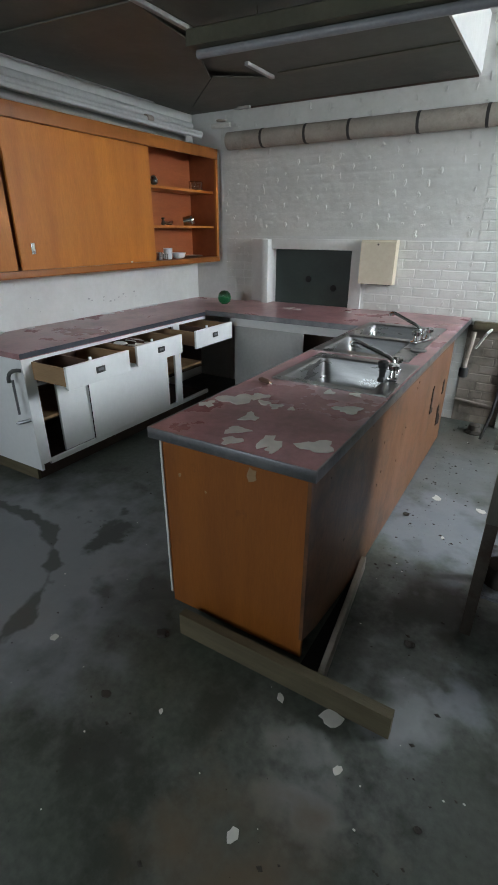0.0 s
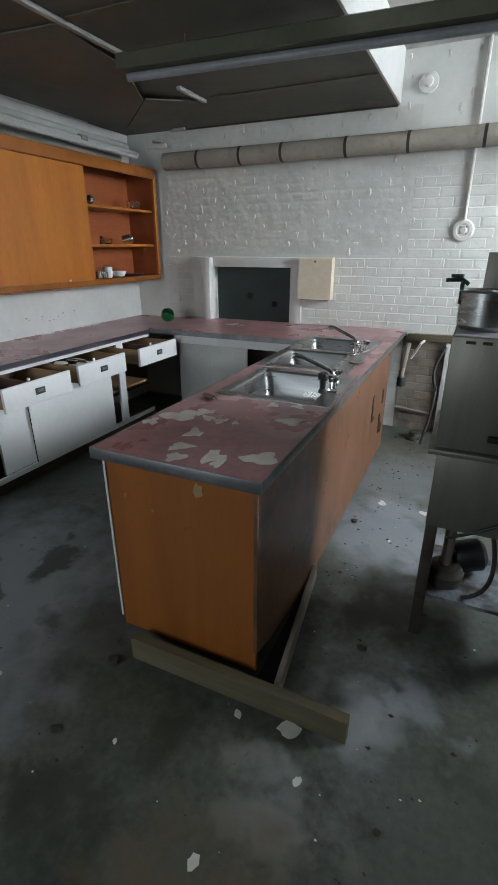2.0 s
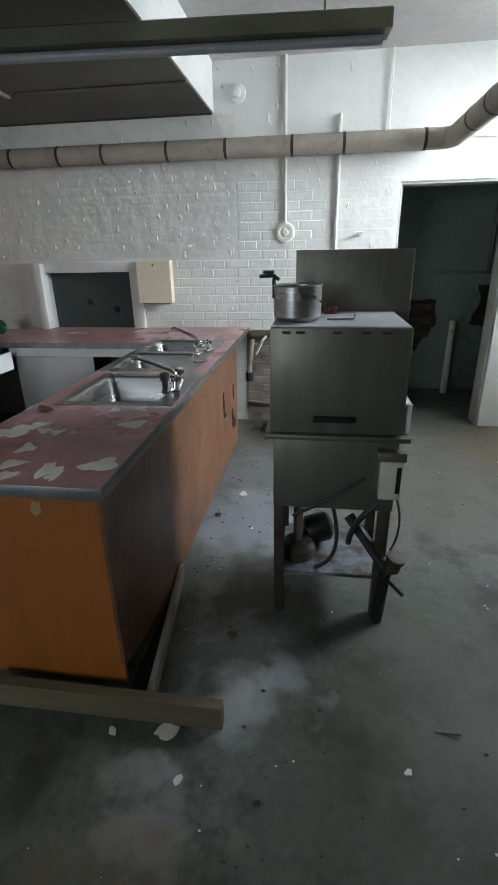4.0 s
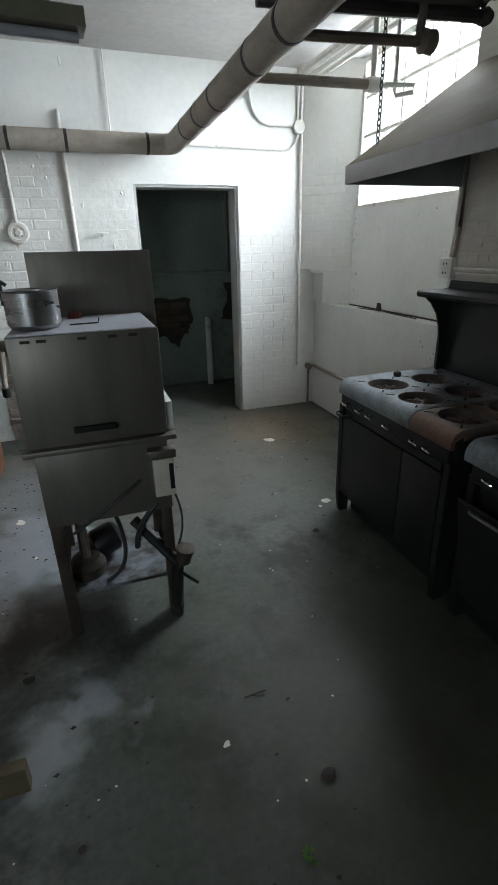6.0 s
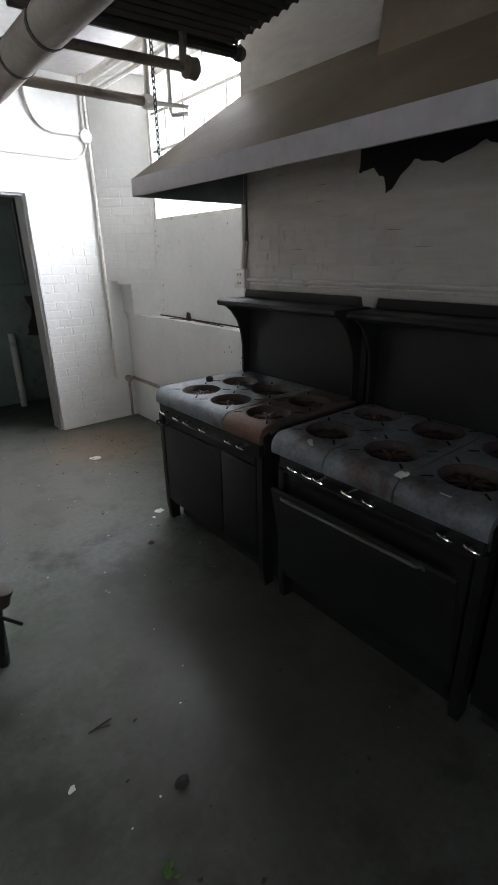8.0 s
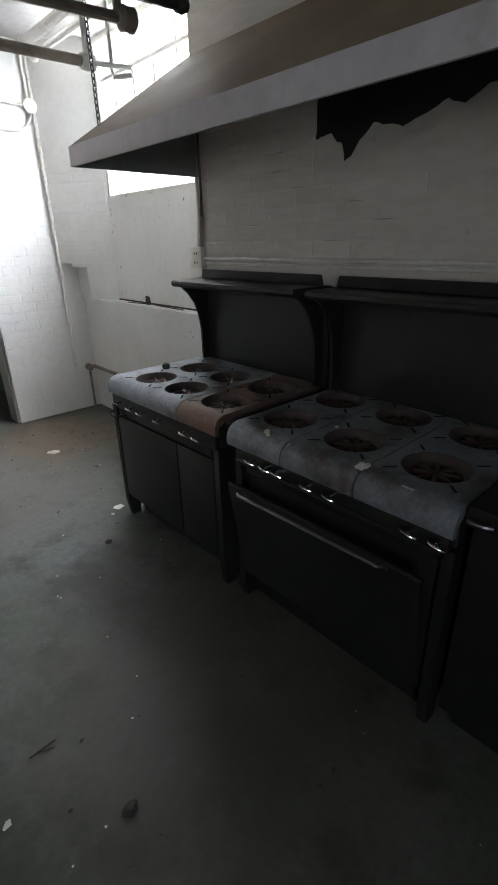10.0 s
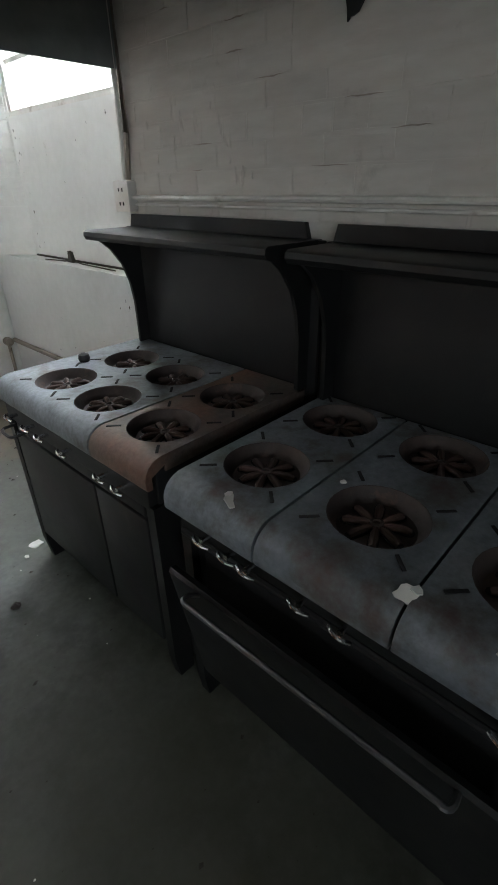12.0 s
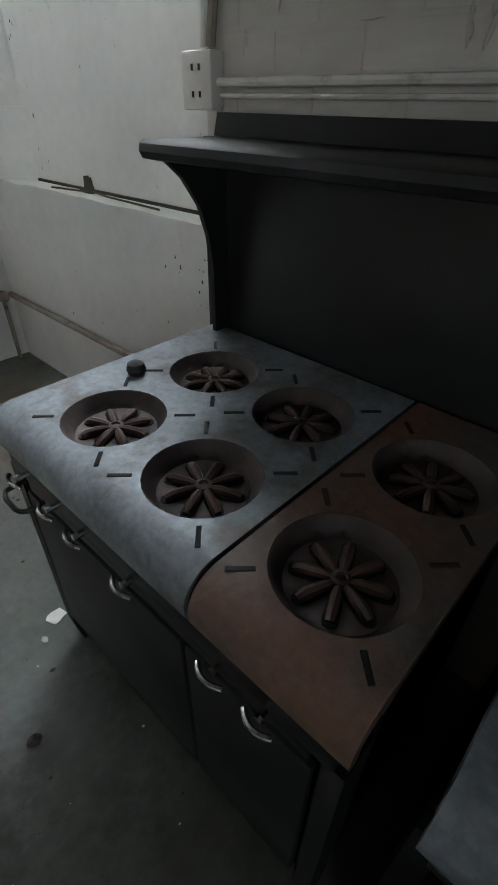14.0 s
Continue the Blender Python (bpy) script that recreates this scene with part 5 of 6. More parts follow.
# ---- island details ----
rng = random.Random(11)
flakes = [(1.32, 2.70, 0.075), (1.385, 2.775, 0.045), (1.246, 2.585, 0.036), (1.473, 2.544, 0.042), (1.499, 2.41, 0.042), (1.533, 2.325, 0.036), (1.652, 2.374, 0.052), (1.80, 2.43, 0.062), (1.769, 2.82, 0.05), (1.505, 2.705, 0.03), (1.44, 2.72, 0.03), (1.57, 2.71, 0.018), (1.73, 3.02, 0.03), (1.62, 2.99, 0.03), (1.69, 2.33, 0.025), (0.35, 5.12, 0.05), (0.45, 5.10, 0.03), (0.9, 5.2, 0.03)]
for i, (x, y, r) in enumerate(flakes):
    bm, r = bm_new(), r * 0.85
    a0 = rng.uniform(0, 6)
    ol = []
    for k in range(18):
        a = 2 * math.pi * k / 18
        rr = r * (1 + 0.3 * math.sin(3 * a + a0) + rng.uniform(-0.22, 0.22))
        ol.append((rr * math.cos(a) * 1.15, rr * math.sin(a) * 0.9))
    prism(bm, ol, "z", 0, 0.0025)
    z = (IZ if x > 1.19 else IZ - 0.004) + 0.0005 + 0.0003 * (i % 5)
    solid("laminate_chip", bm, M_PAPER, "flaking grey-white patch of bare board on the pink top", "paint chip", "chips on the counter", pose(x, y, z, 0, 0, rng.uniform(0, 360)))
tool = thing("corkscrew_tool", pose(1.315, 2.955, IZ + 0.013, 0, 0, -22), "small dark tool with a metal tip on the island", "tool")
part("grip", tube(bm_new(), [(-0.045, 0, 0), (-0.03, 0, 0.001), (0.02, 0, 0.001), (0.03, 0, 0)], 0.012, 10, [0.008, 0.0125, 0.011, 0.007]), M_OLDWOOD, tool)
part("tip", tube(bm_new(), [(0.03, 0, 0), (0.05, 0, -0.003)], 0.005, 8), M_CHROME, tool)
can = thing("black_sprayer", pose(1.77, 3.26, IZ + 0.006), "short black sink sprayer beside the faucet", "sprayer")
part("body", lathe(bm_new(), [(0.02, 0), (0.02, 0.012), (0.014, 0.022), (0.016, 0.06), (0.024, 0.07), (0.024, 0.095), (0.016, 0.1)], 14), M_RUBBER, can)
ring = thing("sink_strainer", pose(1.775, 3.98, IZ + 0.0065), "round metal strainer lying by the double sink", "strainer")
part("rim", lathe(bm_new(), [(0.045, 0), (0.05, 0.004), (0.045, 0.008), (0.03, 0.004), (0.01, 0.003)], 20), M_STEEL, ring)
# burnt marks and handle cut-outs on the side
for y, z, pts in ((4.30, 0.50, [(0, 0.09), (0.03, 0.1), (0.035, -0.05), (0.09, -0.07), (0.085, -0.1), (0.0, -0.09)]), (4.62, 0.30, [(0, 0.05), (0.05, 0.07), (0.07, 0.0), (0.16, -0.06), (0.15, -0.11), (0.02, -0.09)]), (4.7, 0.5, [(0, 0.04), (0.04, 0.05), (0.05, -0.05), (0.0, -0.06)])):
    part("handle_hole", prism(bm_new(), ragged([(y + a, z + b) for a, b in pts], 0, rng, 3, 0.008), "x", 1.8452, 1.849), M_SOOT_SHADE, island, "black charred hole")
for k in range(12):
    y, z, r = rng.uniform(2.4, 3.8), rng.uniform(0.15, 0.8), rng.uniform(0.003, 0.007)
    part("knot", prism(bm_new(), [(y + r * rng.uniform(0.6, 1.2) * math.cos(a), z + 1.5 * r * rng.uniform(0.6, 1.2) * math.sin(a)) for a in (2 * math.pi * i / 7 for i in range(7))], "x", 1.8452, 1.8462), M_DARKWOOD, island)
for x, z, r in ((1.62, 0.79, 0.022), (1.30, 0.70, 0.007), (1.42, 0.66, 0.005)):
    part("scar", prism(bm_new(), [(x + r * rng.uniform(0.6, 1.2) * math.cos(a), z + 1.3 * r * rng.uniform(0.6, 1.3) * math.sin(a)) for a in (2 * math.pi * i / 9 for i in range(9))], "y", 2.3165, 2.318), M_DRAWER, island)

# ---- wall end beyond the island ----
led = solid("wall_ledger", slab(-0.19, 0.19, -0.06, 0, -0.03, 0.03, bevel=0.003), M_TIMBER, "rough wooden ledger fixed to the brick wall", "ledger", m=pose(2.09, NORTH, 0.845))
up = solid("white_post", slab(-0.03, 0.03, -0.05, 0, 0, 0.86, bevel=0.003), M_WHITE, "white painted post against the wall", "post", m=pose(2.25, NORTH, 0))
dp = thing("drain_pipework", pose(0, 0, 0), "old dangling drain pipes under the counter's end", "pipes")
part("trap", tube(bm_new(), [(1.92, 5.36, 0.80), (1.91, 5.33, 0.66), (1.90, 5.30, 0.55), (1.905, 5.28, 0.50)], 0.022, 10), M_PIPEGREY, dp)
part("cap", lathe(bm_new(), [(0.03, 0), (0.036, 0.01), (0.036, 0.07), (0.03, 0.08)], 12, pose(1.905, 5.28, 0.44)), M_RUBBER, dp)
part("pipe", tube(bm_new(), [(1.95, 5.40, 0.66), (2.02, 5.36, 0.80), (2.05, 5.40, 0.83)], 0.011, 8), M_PIPEWHITE, dp)
part("hose", tube(bm_new(), [*arc((2.22, 5.40, 0.78), (2.12, 5.25, 0.6), (2.2, 5.2, 0.45), 6), (2.19, 5.1, 0.25), (2.15, 5.0, 0.03)], 0.012, 8), M_RUBBER, dp)
part("foot", lathe(bm_new(), [(0.07, 0), (0.07, 0.01), (0.05, 0.03), (0.045, 0.07), (0.03, 0.075)], 14, pose(2.08, 5.2, 0.0)), M_DEBRIS, dp)
part("pipe", tube(bm_new(), [(1.86, 5.425, 0.20), (2.2, 5.425, 0.17)], 0.012, 8), M_PIPEGREY, dp)

# ---- west side: small parts and things on the counters ----
part("finger_pull", slab(UX - 0.0235, UX - 0.0215, 3.225, 3.255, 1.40, 1.47, bevel=0.0008), M_CHROME, wc, "chrome finger pull")
part("door_pull", slab(FX - 0.002, FX + 0.006, 3.262, 3.285, 0.585, 0.615, bevel=0.002), M_IRON, d)
part("door_edge", slab(FX - 0.0015, FX + 0.001, 3.226, 3.234, 0.15, 0.65), M_SOOT_SHADE, base)
tb = thing("towel_bar", pose(-0.33, LY0 + 0.01, 0), "bent metal towel bar on the cabinet's end", "towel bar")
part("bar", tube(bm_new(), [(0.03, -0.05, 0.72), (0.035, -0.052, 0.50)], 0.008, 8), M_EDGE, tb)
for z0, s in ((0.74, 1), (0.48, -1)):
    part("bracket", tube(bm_new(), arc((0.06, 0.0, z0 + 0.03 * s), (0.0, -0.06, z0 + 0.05 * s), (0.0, -0.055, z0 - 0.04), 6), 0.012, 8), M_IRON if s > 0 else M_EDGE, tb)
c2 = thing("low_cabinet", pose(0, 0, 0), "white low cabinet with an open front beside the base cabinet", "cabinet")
part("side", slab(WEST + 0.002, -0.74, 2.66, 2.68, 0.12, 0.80), M_WCAB, c2)
bm = bm_new()
box(bm, -0.74, -0.72, 2.60, 2.68, 0.12, 0.80)
box(bm, -0.74, -0.72, 1.7, 2.60, 0.12, 0.17)
box(bm, -0.74, -0.72, 1.7, 2.60, 0.74, 0.80)
part("front_frame", bm, M_WCAB, c2)
part("inside", slab(WEST + 0.002, WEST + 0.012, 1.7, 2.66, 0.12, 0.8), M_DARKWOOD, c2)
part("top", slab(WEST + 0.002, -0.72, 1.7, 2.68, 0.801, 0.83), M_WCAB, c2)
part("plinth", slab(WEST + 0.002, -0.78, 1.7, 2.66, 0.0, 0.119), M_DARKWOOD, c2)
gb = solid("green_glass_float", lathe(bm_new(), [(0.002, 0.0), (0.03, 0.005), (0.055, 0.028), (0.065, 0.065), (0.055, 0.102), (0.03, 0.125), (0.002, 0.13)], 24), M_BOTTLE, "shiny dark green glass ball on the pink counter", "glass ball", m=pose(-0.30, 5.02, IZ - 0.004))


def vessel(name, m, prof, mat, label, category, group="vessels in the wall cabinet"):
    return solid(name, lathe(bm_new(), prof, 20), mat, label, category, group, m)


CUP = [(0.025, 0), (0.034, 0.01), (0.038, 0.09), (0.041, 0.092), (0.036, 0.088), (0.032, 0.012), (0.01, 0.008)]
BOWLP = [(0.03, 0), (0.05, 0.01), (0.065, 0.05), (0.068, 0.052), (0.062, 0.05), (0.046, 0.015), (0.01, 0.01)]
z1, z2, z3 = UZ0 + 0.0455, 1.5855, 1.8905
vessel("glass_bowl", pose(-0.70, 5.16, z3), [(0.04, 0), (0.06, 0.004), (0.065, 0.07), (0.067, 0.071), (0.061, 0.068), (0.056, 0.01), (0.01, 0.008)], M_GLASS, "clear glass bowl on the upper shelf", "bowl")
vessel("glass_stopper", pose(-0.68, 4.55, z3), [(0.012, 0), (0.03, 0.02), (0.034, 0.045), (0.02, 0.07), (0.005, 0.075)], M_STEEL, "small shiny stopper on the upper shelf", "stopper")
vessel("glass_jar", pose(-0.68, 5.0, z2 + 0.042, 0, 78, 30), [(0.02, -0.05), (0.042, -0.045), (0.042, 0.03), (0.034, 0.04), (0.036, 0.055), (0.02, 0.056)], M_CHROME, "shiny round jar lying on the middle shelf", "jar")
vessel("small_glass", pose(-0.67, 4.70, z2), [(0.02, 0), (0.03, 0.006), (0.035, 0.035), (0.033, 0.035), (0.027, 0.01), (0.005, 0.006)], M_GLASS, "small clear dish on the middle shelf", "dish")
vessel("brown_scrap", pose(-0.70, 4.66, z2), [(0.012, 0), (0.02, 0.01), (0.008, 0.05), (0.02, 0.06), (0.004, 0.064)], M_DARKWOOD, "small brown egg cup on the middle shelf", "cup")
vessel("white_cup", pose(-0.68, 4.68, z1), CUP, M_TUBE, "white cup on the cabinet's floor", "cup")
vessel("white_cup", pose(-0.74, 4.74, z1), CUP, M_TUBE, "white cup on the cabinet's floor", "cup")
vessel("steel_cup", pose(-0.66, 4.60, z1), [(0.02, 0), (0.034, 0.006), (0.036, 0.05), (0.034, 0.05), (0.03, 0.01), (0.005, 0.007)], M_CHROME, "shiny metal cup on the cabinet's floor", "cup")
vessel("steel_cup", pose(-0.65, 4.52, z1), [(0.02, 0), (0.03, 0.006), (0.03, 0.065), (0.028, 0.065), (0.026, 0.01), (0.005, 0.007)], M_CHROME, "shiny metal cup on the cabinet's floor", "cup")
vessel("white_bowl", pose(-0.68, 4.83, z1), BOWLP, M_TUBE, "white bowl on the cabinet's floor", "bowl")
vessel("grey_plate", pose(-0.70, 5.05, z1), [(0.05, 0), (0.10, 0.012), (0.11, 0.02), (0.105, 0.022), (0.05, 0.006), (0.01, 0.005)], M_EDGE, "dull metal plate on the cabinet's floor", "plate")
part("knob", lathe(bm_new(), [(0.004, 0), (0.008, 0.004), (0.008, 0.012), (0.003, 0.015)], 10, pose(UX - 0.01, 4.13, UZ0 + 0.045)), M_TUBE, wc)
bm = bm_new()
rng = random.Random(3)
for k in range(9):
    blob(bm, rng.uniform(-0.12, 0.12), rng.uniform(-0.1, 0.1), 0.0 + 0.005 * k, rng.uniform(0.025, 0.06), 0.004, 9, rng)
solid("paper_scraps", bm, M_PAPER, "crumpled paper scraps in the open drawer", "paper", m=pose(-0.13, 3.62, 0.765))
# pipes over the wall cabinet
for i, (x, z, r) in enumerate(((-0.85, 2.33, 0.028), (-0.80, 2.43, 0.032), (-0.72, 2.37, 0.024), (-0.65, 2.335, 0.016))):
    wp = thing("wall_pipe", pose(0, 0, 0), "pale painted pipe running above the wall cabinet", "pipe", "pipes above the cabinet")
    part("tube", tube(bm_new(), [(x, 1.0, z + 0.01), (x, 5.2 + 0.05 * (i % 3), z - 0.01)], r, 12), M_GREYCAB, wp)
    if i == 2:
        part("coupling", tube(bm_new(), [(x, 4.55, z), (x, 4.62, z)], r + 0.008, 12), M_PIPEGREY, wp)
gv = thing("gate_valve", pose(-0.52, 5.34, 2.42), "small pipe valve in the ceiling corner", "valve")
part("body", tube(bm_new(), [(-0.1, 0, 0), (0.1, 0, 0)], 0.02, 10), M_PIPEWHITE, gv)
part("wheel", lathe(bm_new(), [(0.04, 0.03), (0.045, 0.036), (0.04, 0.042), (0.01, 0.04)], 14), M_PIPEGREY, gv)

# ---- battens and sagging board of the low ceiling ----
for x0, x1, y0, y1, lab in ((0.37, 0.40, 2.2, 3.84, 1), (0.335, 0.365, 4.36, 4.72, 1), (-0.40, -0.24, 5.37, 5.40, 1)):
    solid("ceiling_batten", slab(x0, x1, y0, y1, LOW - 0.022, LOW - 0.001, bevel=0.002), M_GREYCAB, "loose pale batten under the low ceiling", "batten", "ceiling battens")
for y in (4.69, 3.3, 2.1):
    solid("ceiling_joint", slab(0.42, 1.61, y - 0.028, y + 0.028, LOW - 0.008, LOW - 0.001), M_LAMP, "dark joint strip between the ceiling boards", "joint strip", "ceiling joints")
solid("ceiling_joint", slab(-0.90, -0.87, 1.2, 4.85, LOW - 0.012, LOW - 0.001), M_WHITE, "pale strip along the low ceiling's edge", "joint strip", "ceiling joints")
bm = bm_new()
lo = [(-0.66, 5.10, LOW - 0.03), (-0.38, 5.38, LOW - 0.012), (0.32, 4.70, LOW - 0.012), (0.05, 4.40, LOW - 0.04)]
a = [bm.verts.new(p) for p in lo]
b = [bm.verts.new((x, y, z + 0.008)) for x, y, z in lo]
bm.faces.new(a), bm.faces.new(b[::-1])
for i in range(4):
    bm.faces.new((a[i], a[(i + 1) % 4], b[(i + 1) % 4], b[i]))
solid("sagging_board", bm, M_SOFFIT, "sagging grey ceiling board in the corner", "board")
bm = bm_new()
lo = [(-0.85, 3.2, LOW - 0.012), (0.36, 3.3, LOW - 0.012), (0.30, 3.86, LOW - 0.03), (0.04, 4.39, LOW - 0.05), (-0.67, 5.08, LOW - 0.035), (-0.86, 4.86, LOW - 0.012)]
a = [bm.verts.new(p) for p in lo]
b = [bm.verts.new((x, y, z + 0.008)) for x, y, z in lo]
bmesh.ops.triangulate(bm, faces=[bm.faces.new(a), bm.faces.new(b[::-1])])
for i in range(6):
    bm.faces.new((a[i], a[(i + 1) % 6], b[(i + 1) % 6], b[i]))
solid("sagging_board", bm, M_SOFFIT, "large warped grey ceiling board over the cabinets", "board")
setting("ceiling_edge", slab(-0.4, 1.615, NORTH - 0.012, NORTH, LOW - 0.012, LOW - 0.001), M_DARKWOOD, "ragged dark edge where the low ceiling meets the brick", "trim")

# ---- litter on the floor and ranges ----
rng = random.Random(21)


def chip(x, y, r, z=0.0, mat=M_PAPER, label="flake of white paint on the concrete floor", name="paint_flake", tilt=0):
    bm = bm_new()
    a0 = rng.uniform(0, 6)
    ol = [(r * (0.85 + 0.3 * math.sin(2 * t + a0) * rng.uniform(0.4, 1) + rng.uniform(-0.2, 0.2)) * math.cos(t), r * 0.75 * (1 + rng.uniform(-0.25, 0.25)) * math.sin(t)) for t in (2 * math.pi * k / 11 for k in range(11))]
    prism(bm, ol, "z", 0, 0.003)
    return solid(name, bm, mat, label, "flake", "scattered flakes", pose(x, y, z + 0.0005, tilt, 0, rng.uniform(0, 360)))


for x, y, r in ((1.837, 2.166, 0.018), (2.024, 2.188, 0.042), (2.108, 2.036, 0.018), (1.92, 1.718, 0.021), (2.037, 3.922, 0.035), (3.907, 3.492, 0.035), (3.84, 3.44, 0.012), (2.15, 3.5, 0.012), (2.828, 2.149, 0.014), (0.902, 1.925, 0.022), (2.3, 3.9, 0.03), (3.95, 4.6, 0.05), (1.5, 1.9, 0.01)):
    chip(x, y, r)
for x, y, r, z in ((3.934, 2.213, 0.022, TOP - 0.004), (3.945, 2.232, 0.012, TOP - 0.001), (3.938, 1.812, 0.021, TOP - 0.002), (3.952, 1.80, 0.013, TOP + 0.004), (3.925, 1.645, 0.018, TOP - 0.006), (4.345, 2.915, 0.011, TOP - 0.027), (4.15, 2.07, 0.008, TOP)):
    chip(x, y, r, z + 0.001, M_PAPER, "curled white flake on the cooktop", tilt=-22 if x < 3.94 else 6)
for x, y, r, h in ((3.682, 3.187, 0.02, 0.022), (3.1, 1.941, 0.026, 0.02), (1.918, 3.621, 0.018, 0.02), (2.179, 2.649, 0.022, 0.02), (2.362, 1.997, 0.012, 0.012), (1.286, 1.847, 0.02, 0.012), (1.277, 2.17, 0.03, 0.015)):
    bm = bm_new()
    bmesh.ops.create_icosphere(bm, subdivisions=2, radius=1.0)
    for v in bm.verts:
        n_ = noise.noise(v.co * 1.7 + Vector((x * 9, y * 9, 0)))
        v.co = Vector((v.co.x * r * (1 + 0.5 * n_), v.co.y * r * 0.8 * (1 - 0.4 * n_), (v.co.z * 0.5 + 0.5) * h * (1 + 0.6 * n_)))
    solid("dirt_clod", bm, M_DEBRIS, "dark clod of dirt on the concrete floor", "clod", "clods on the floor", pose(x, y, 0.0))
tw = thing("twig", pose(2.985, 2.295, 0.0, 0, 0, -10), "broken dark twig on the floor", "twig")
part("stem", tube(bm_new(), [(-0.045, -0.008, 0.003), (0, 0, 0.006), (0.04, 0.01, 0.003)], 0.0025, 5), M_DEBRIS, tw)
part("stem", tube(bm_new(), [(-0.02, -0.004, 0.004), (0.01, -0.012, 0.004), (0.03, -0.012, 0.002)], 0.002, 5), M_DEBRIS, tw)
bm = bm_new()
for k in range(9):
    a = rng.uniform(0, 6.28)
    p = Vector((rng.uniform(-0.012, 0.012), rng.uniform(-0.012, 0.012), 0.0))
    dvec = Vector((math.cos(a), math.sin(a), 0.5)) * 0.022
    sv = Vector((-math.sin(a), math.cos(a), 0)) * 0.007
    bm.faces.new([bm.verts.new(q) for q in (p, p + dvec * 0.5 + sv, p + dvec, p + dvec * 0.5 - sv)])
solid("weed", bm, M_LEAF, "small green weed on the floor", "weed", m=pose(2.942, 1.764, 0.001))
kb = thing("iron_ball", pose(4.208, 3.285, TOP - 0.008), "black ball lying on the cooktop", "ball")
part("ball", lathe(bm_new(), [(0.006, 0.0), (0.018, 0.006), (0.023, 0.02), (0.019, 0.034), (0.008, 0.04)], 16), M_RUBBER, kb)
# grit: one sheet of tiny crumbs
verts, faces = [], []
for k in range(1700):
    x, y = rng.uniform(0.2, 4.3), rng.uniform(0.9, 5.4)
    if rng.random() < 0.55:
        x, y = rng.choice(((1.9 + abs(rng.gauss(0, 0.13)), rng.uniform(2.9, 5.35)), (rng.gauss(4.1, 0.3), rng.gauss(4.7, 0.4)), (rng.gauss(2.6, 0.6), rng.uniform(1.6, 5.3))))
    if x > 4.55:
        continue
    r, i0 = rng.uniform(0.0008, 0.0022) * rng.choice((1, 1, 1, 1, 1, 2.2, 2.2, 4.2)), len(verts)
    for a in range(4):
        t = a * 1.571 + rng.uniform(-0.4, 0.4)
        verts.append((x + r * 1.4 * math.cos(t), y + r * math.sin(t), 0.0004))
    verts.append((x, y, r * 0.8))
    faces += [(i0 + a, i0 + (a + 1) % 4, i0 + 4) for a in range(4)]
me = bpy.data.meshes.new("floor_grit")
me.from_pydata(verts, [], faces)
me.materials.append(M_DEBRIS)
tagged(new("floor_grit", me), "dark grit and crumbs strewn over the floor", "grit", kind="stuff")
verts, faces = [], []
for k in range(130):
    x, y = rng.uniform(0.6, 4.3), rng.uniform(1.0, 5.3)
    r, i0 = rng.uniform(0.0015, 0.0045), len(verts)
    for a in range(5):
        t = a * 1.257 + rng.uniform(-0.3, 0.3)
        verts.append((x + r * 1.2 * math.cos(t), y + r * math.sin(t), 0.0006))
    verts.append((x, y, 0.0014))
    faces += [(i0 + a, i0 + (a + 1) % 5, i0 + 5) for a in range(5)]
me = bpy.data.meshes.new("paint_crumbs")
me.from_pydata(verts, [], faces)
me.materials.append(M_PAPER)
tagged(new("paint_crumbs", me), "pale paint crumbs strewn over the floor", "crumbs", kind="stuff")
# flaking paint along the wall over the west counter
bm = bm_new()
for k in range(44):
    y = rng.choice((rng.uniform(2.75, 3.35), rng.uniform(2.75, 3.1), rng.uniform(4.0, 4.7)))
    blob(bm, WEST + rng.uniform(0.01, 0.05), y, LZ + 0.0005 + 0.002 * (k % 4), rng.uniform(0.012, 0.035), 0.003, 8, rng)
solid("paint_debris", bm, M_WCAB, "flaked white paint along the back of the counter", "paint debris")

# chips knocked out of the white wall over the west counter
rng = random.Random(23)
verts, faces = [], []
for k in range(16):
    y, z, rad_ = (rng.uniform(3.9, 4.5), rng.uniform(0.97, 1.03), rng.uniform(0.005, 0.013)) if k < 11 else (rng.uniform(2.9, 3.9), rng.uniform(0.93, 1.15), rng.uniform(0.003, 0.006))
    i0 = len(verts)
    for a in range(7):
        t = 2 * math.pi * a / 7
        verts.append((WEST + 0.0004, y + rad_ * 1.4 * rng.uniform(0.6, 1.2) * math.cos(t), z + rad_ * 0.7 * rng.uniform(0.6, 1.2) * math.sin(t)))
    verts.append((WEST + 0.0014, y, z))
    faces += [(i0 + a, i0 + (a + 1) % 7, i0 + 7) for a in range(7)]
me = bpy.data.meshes.new("wall_chips")
me.from_pydata(verts, [], faces)
me.materials.append(M_GREYCAB)
tagged(new("wall_chips", me), "grey chips knocked out of the white wall", "chips", kind="stuff")

# ---- bricks of the north wall ----
H_, L_, J_ = 0.067, 0.206, 0.007


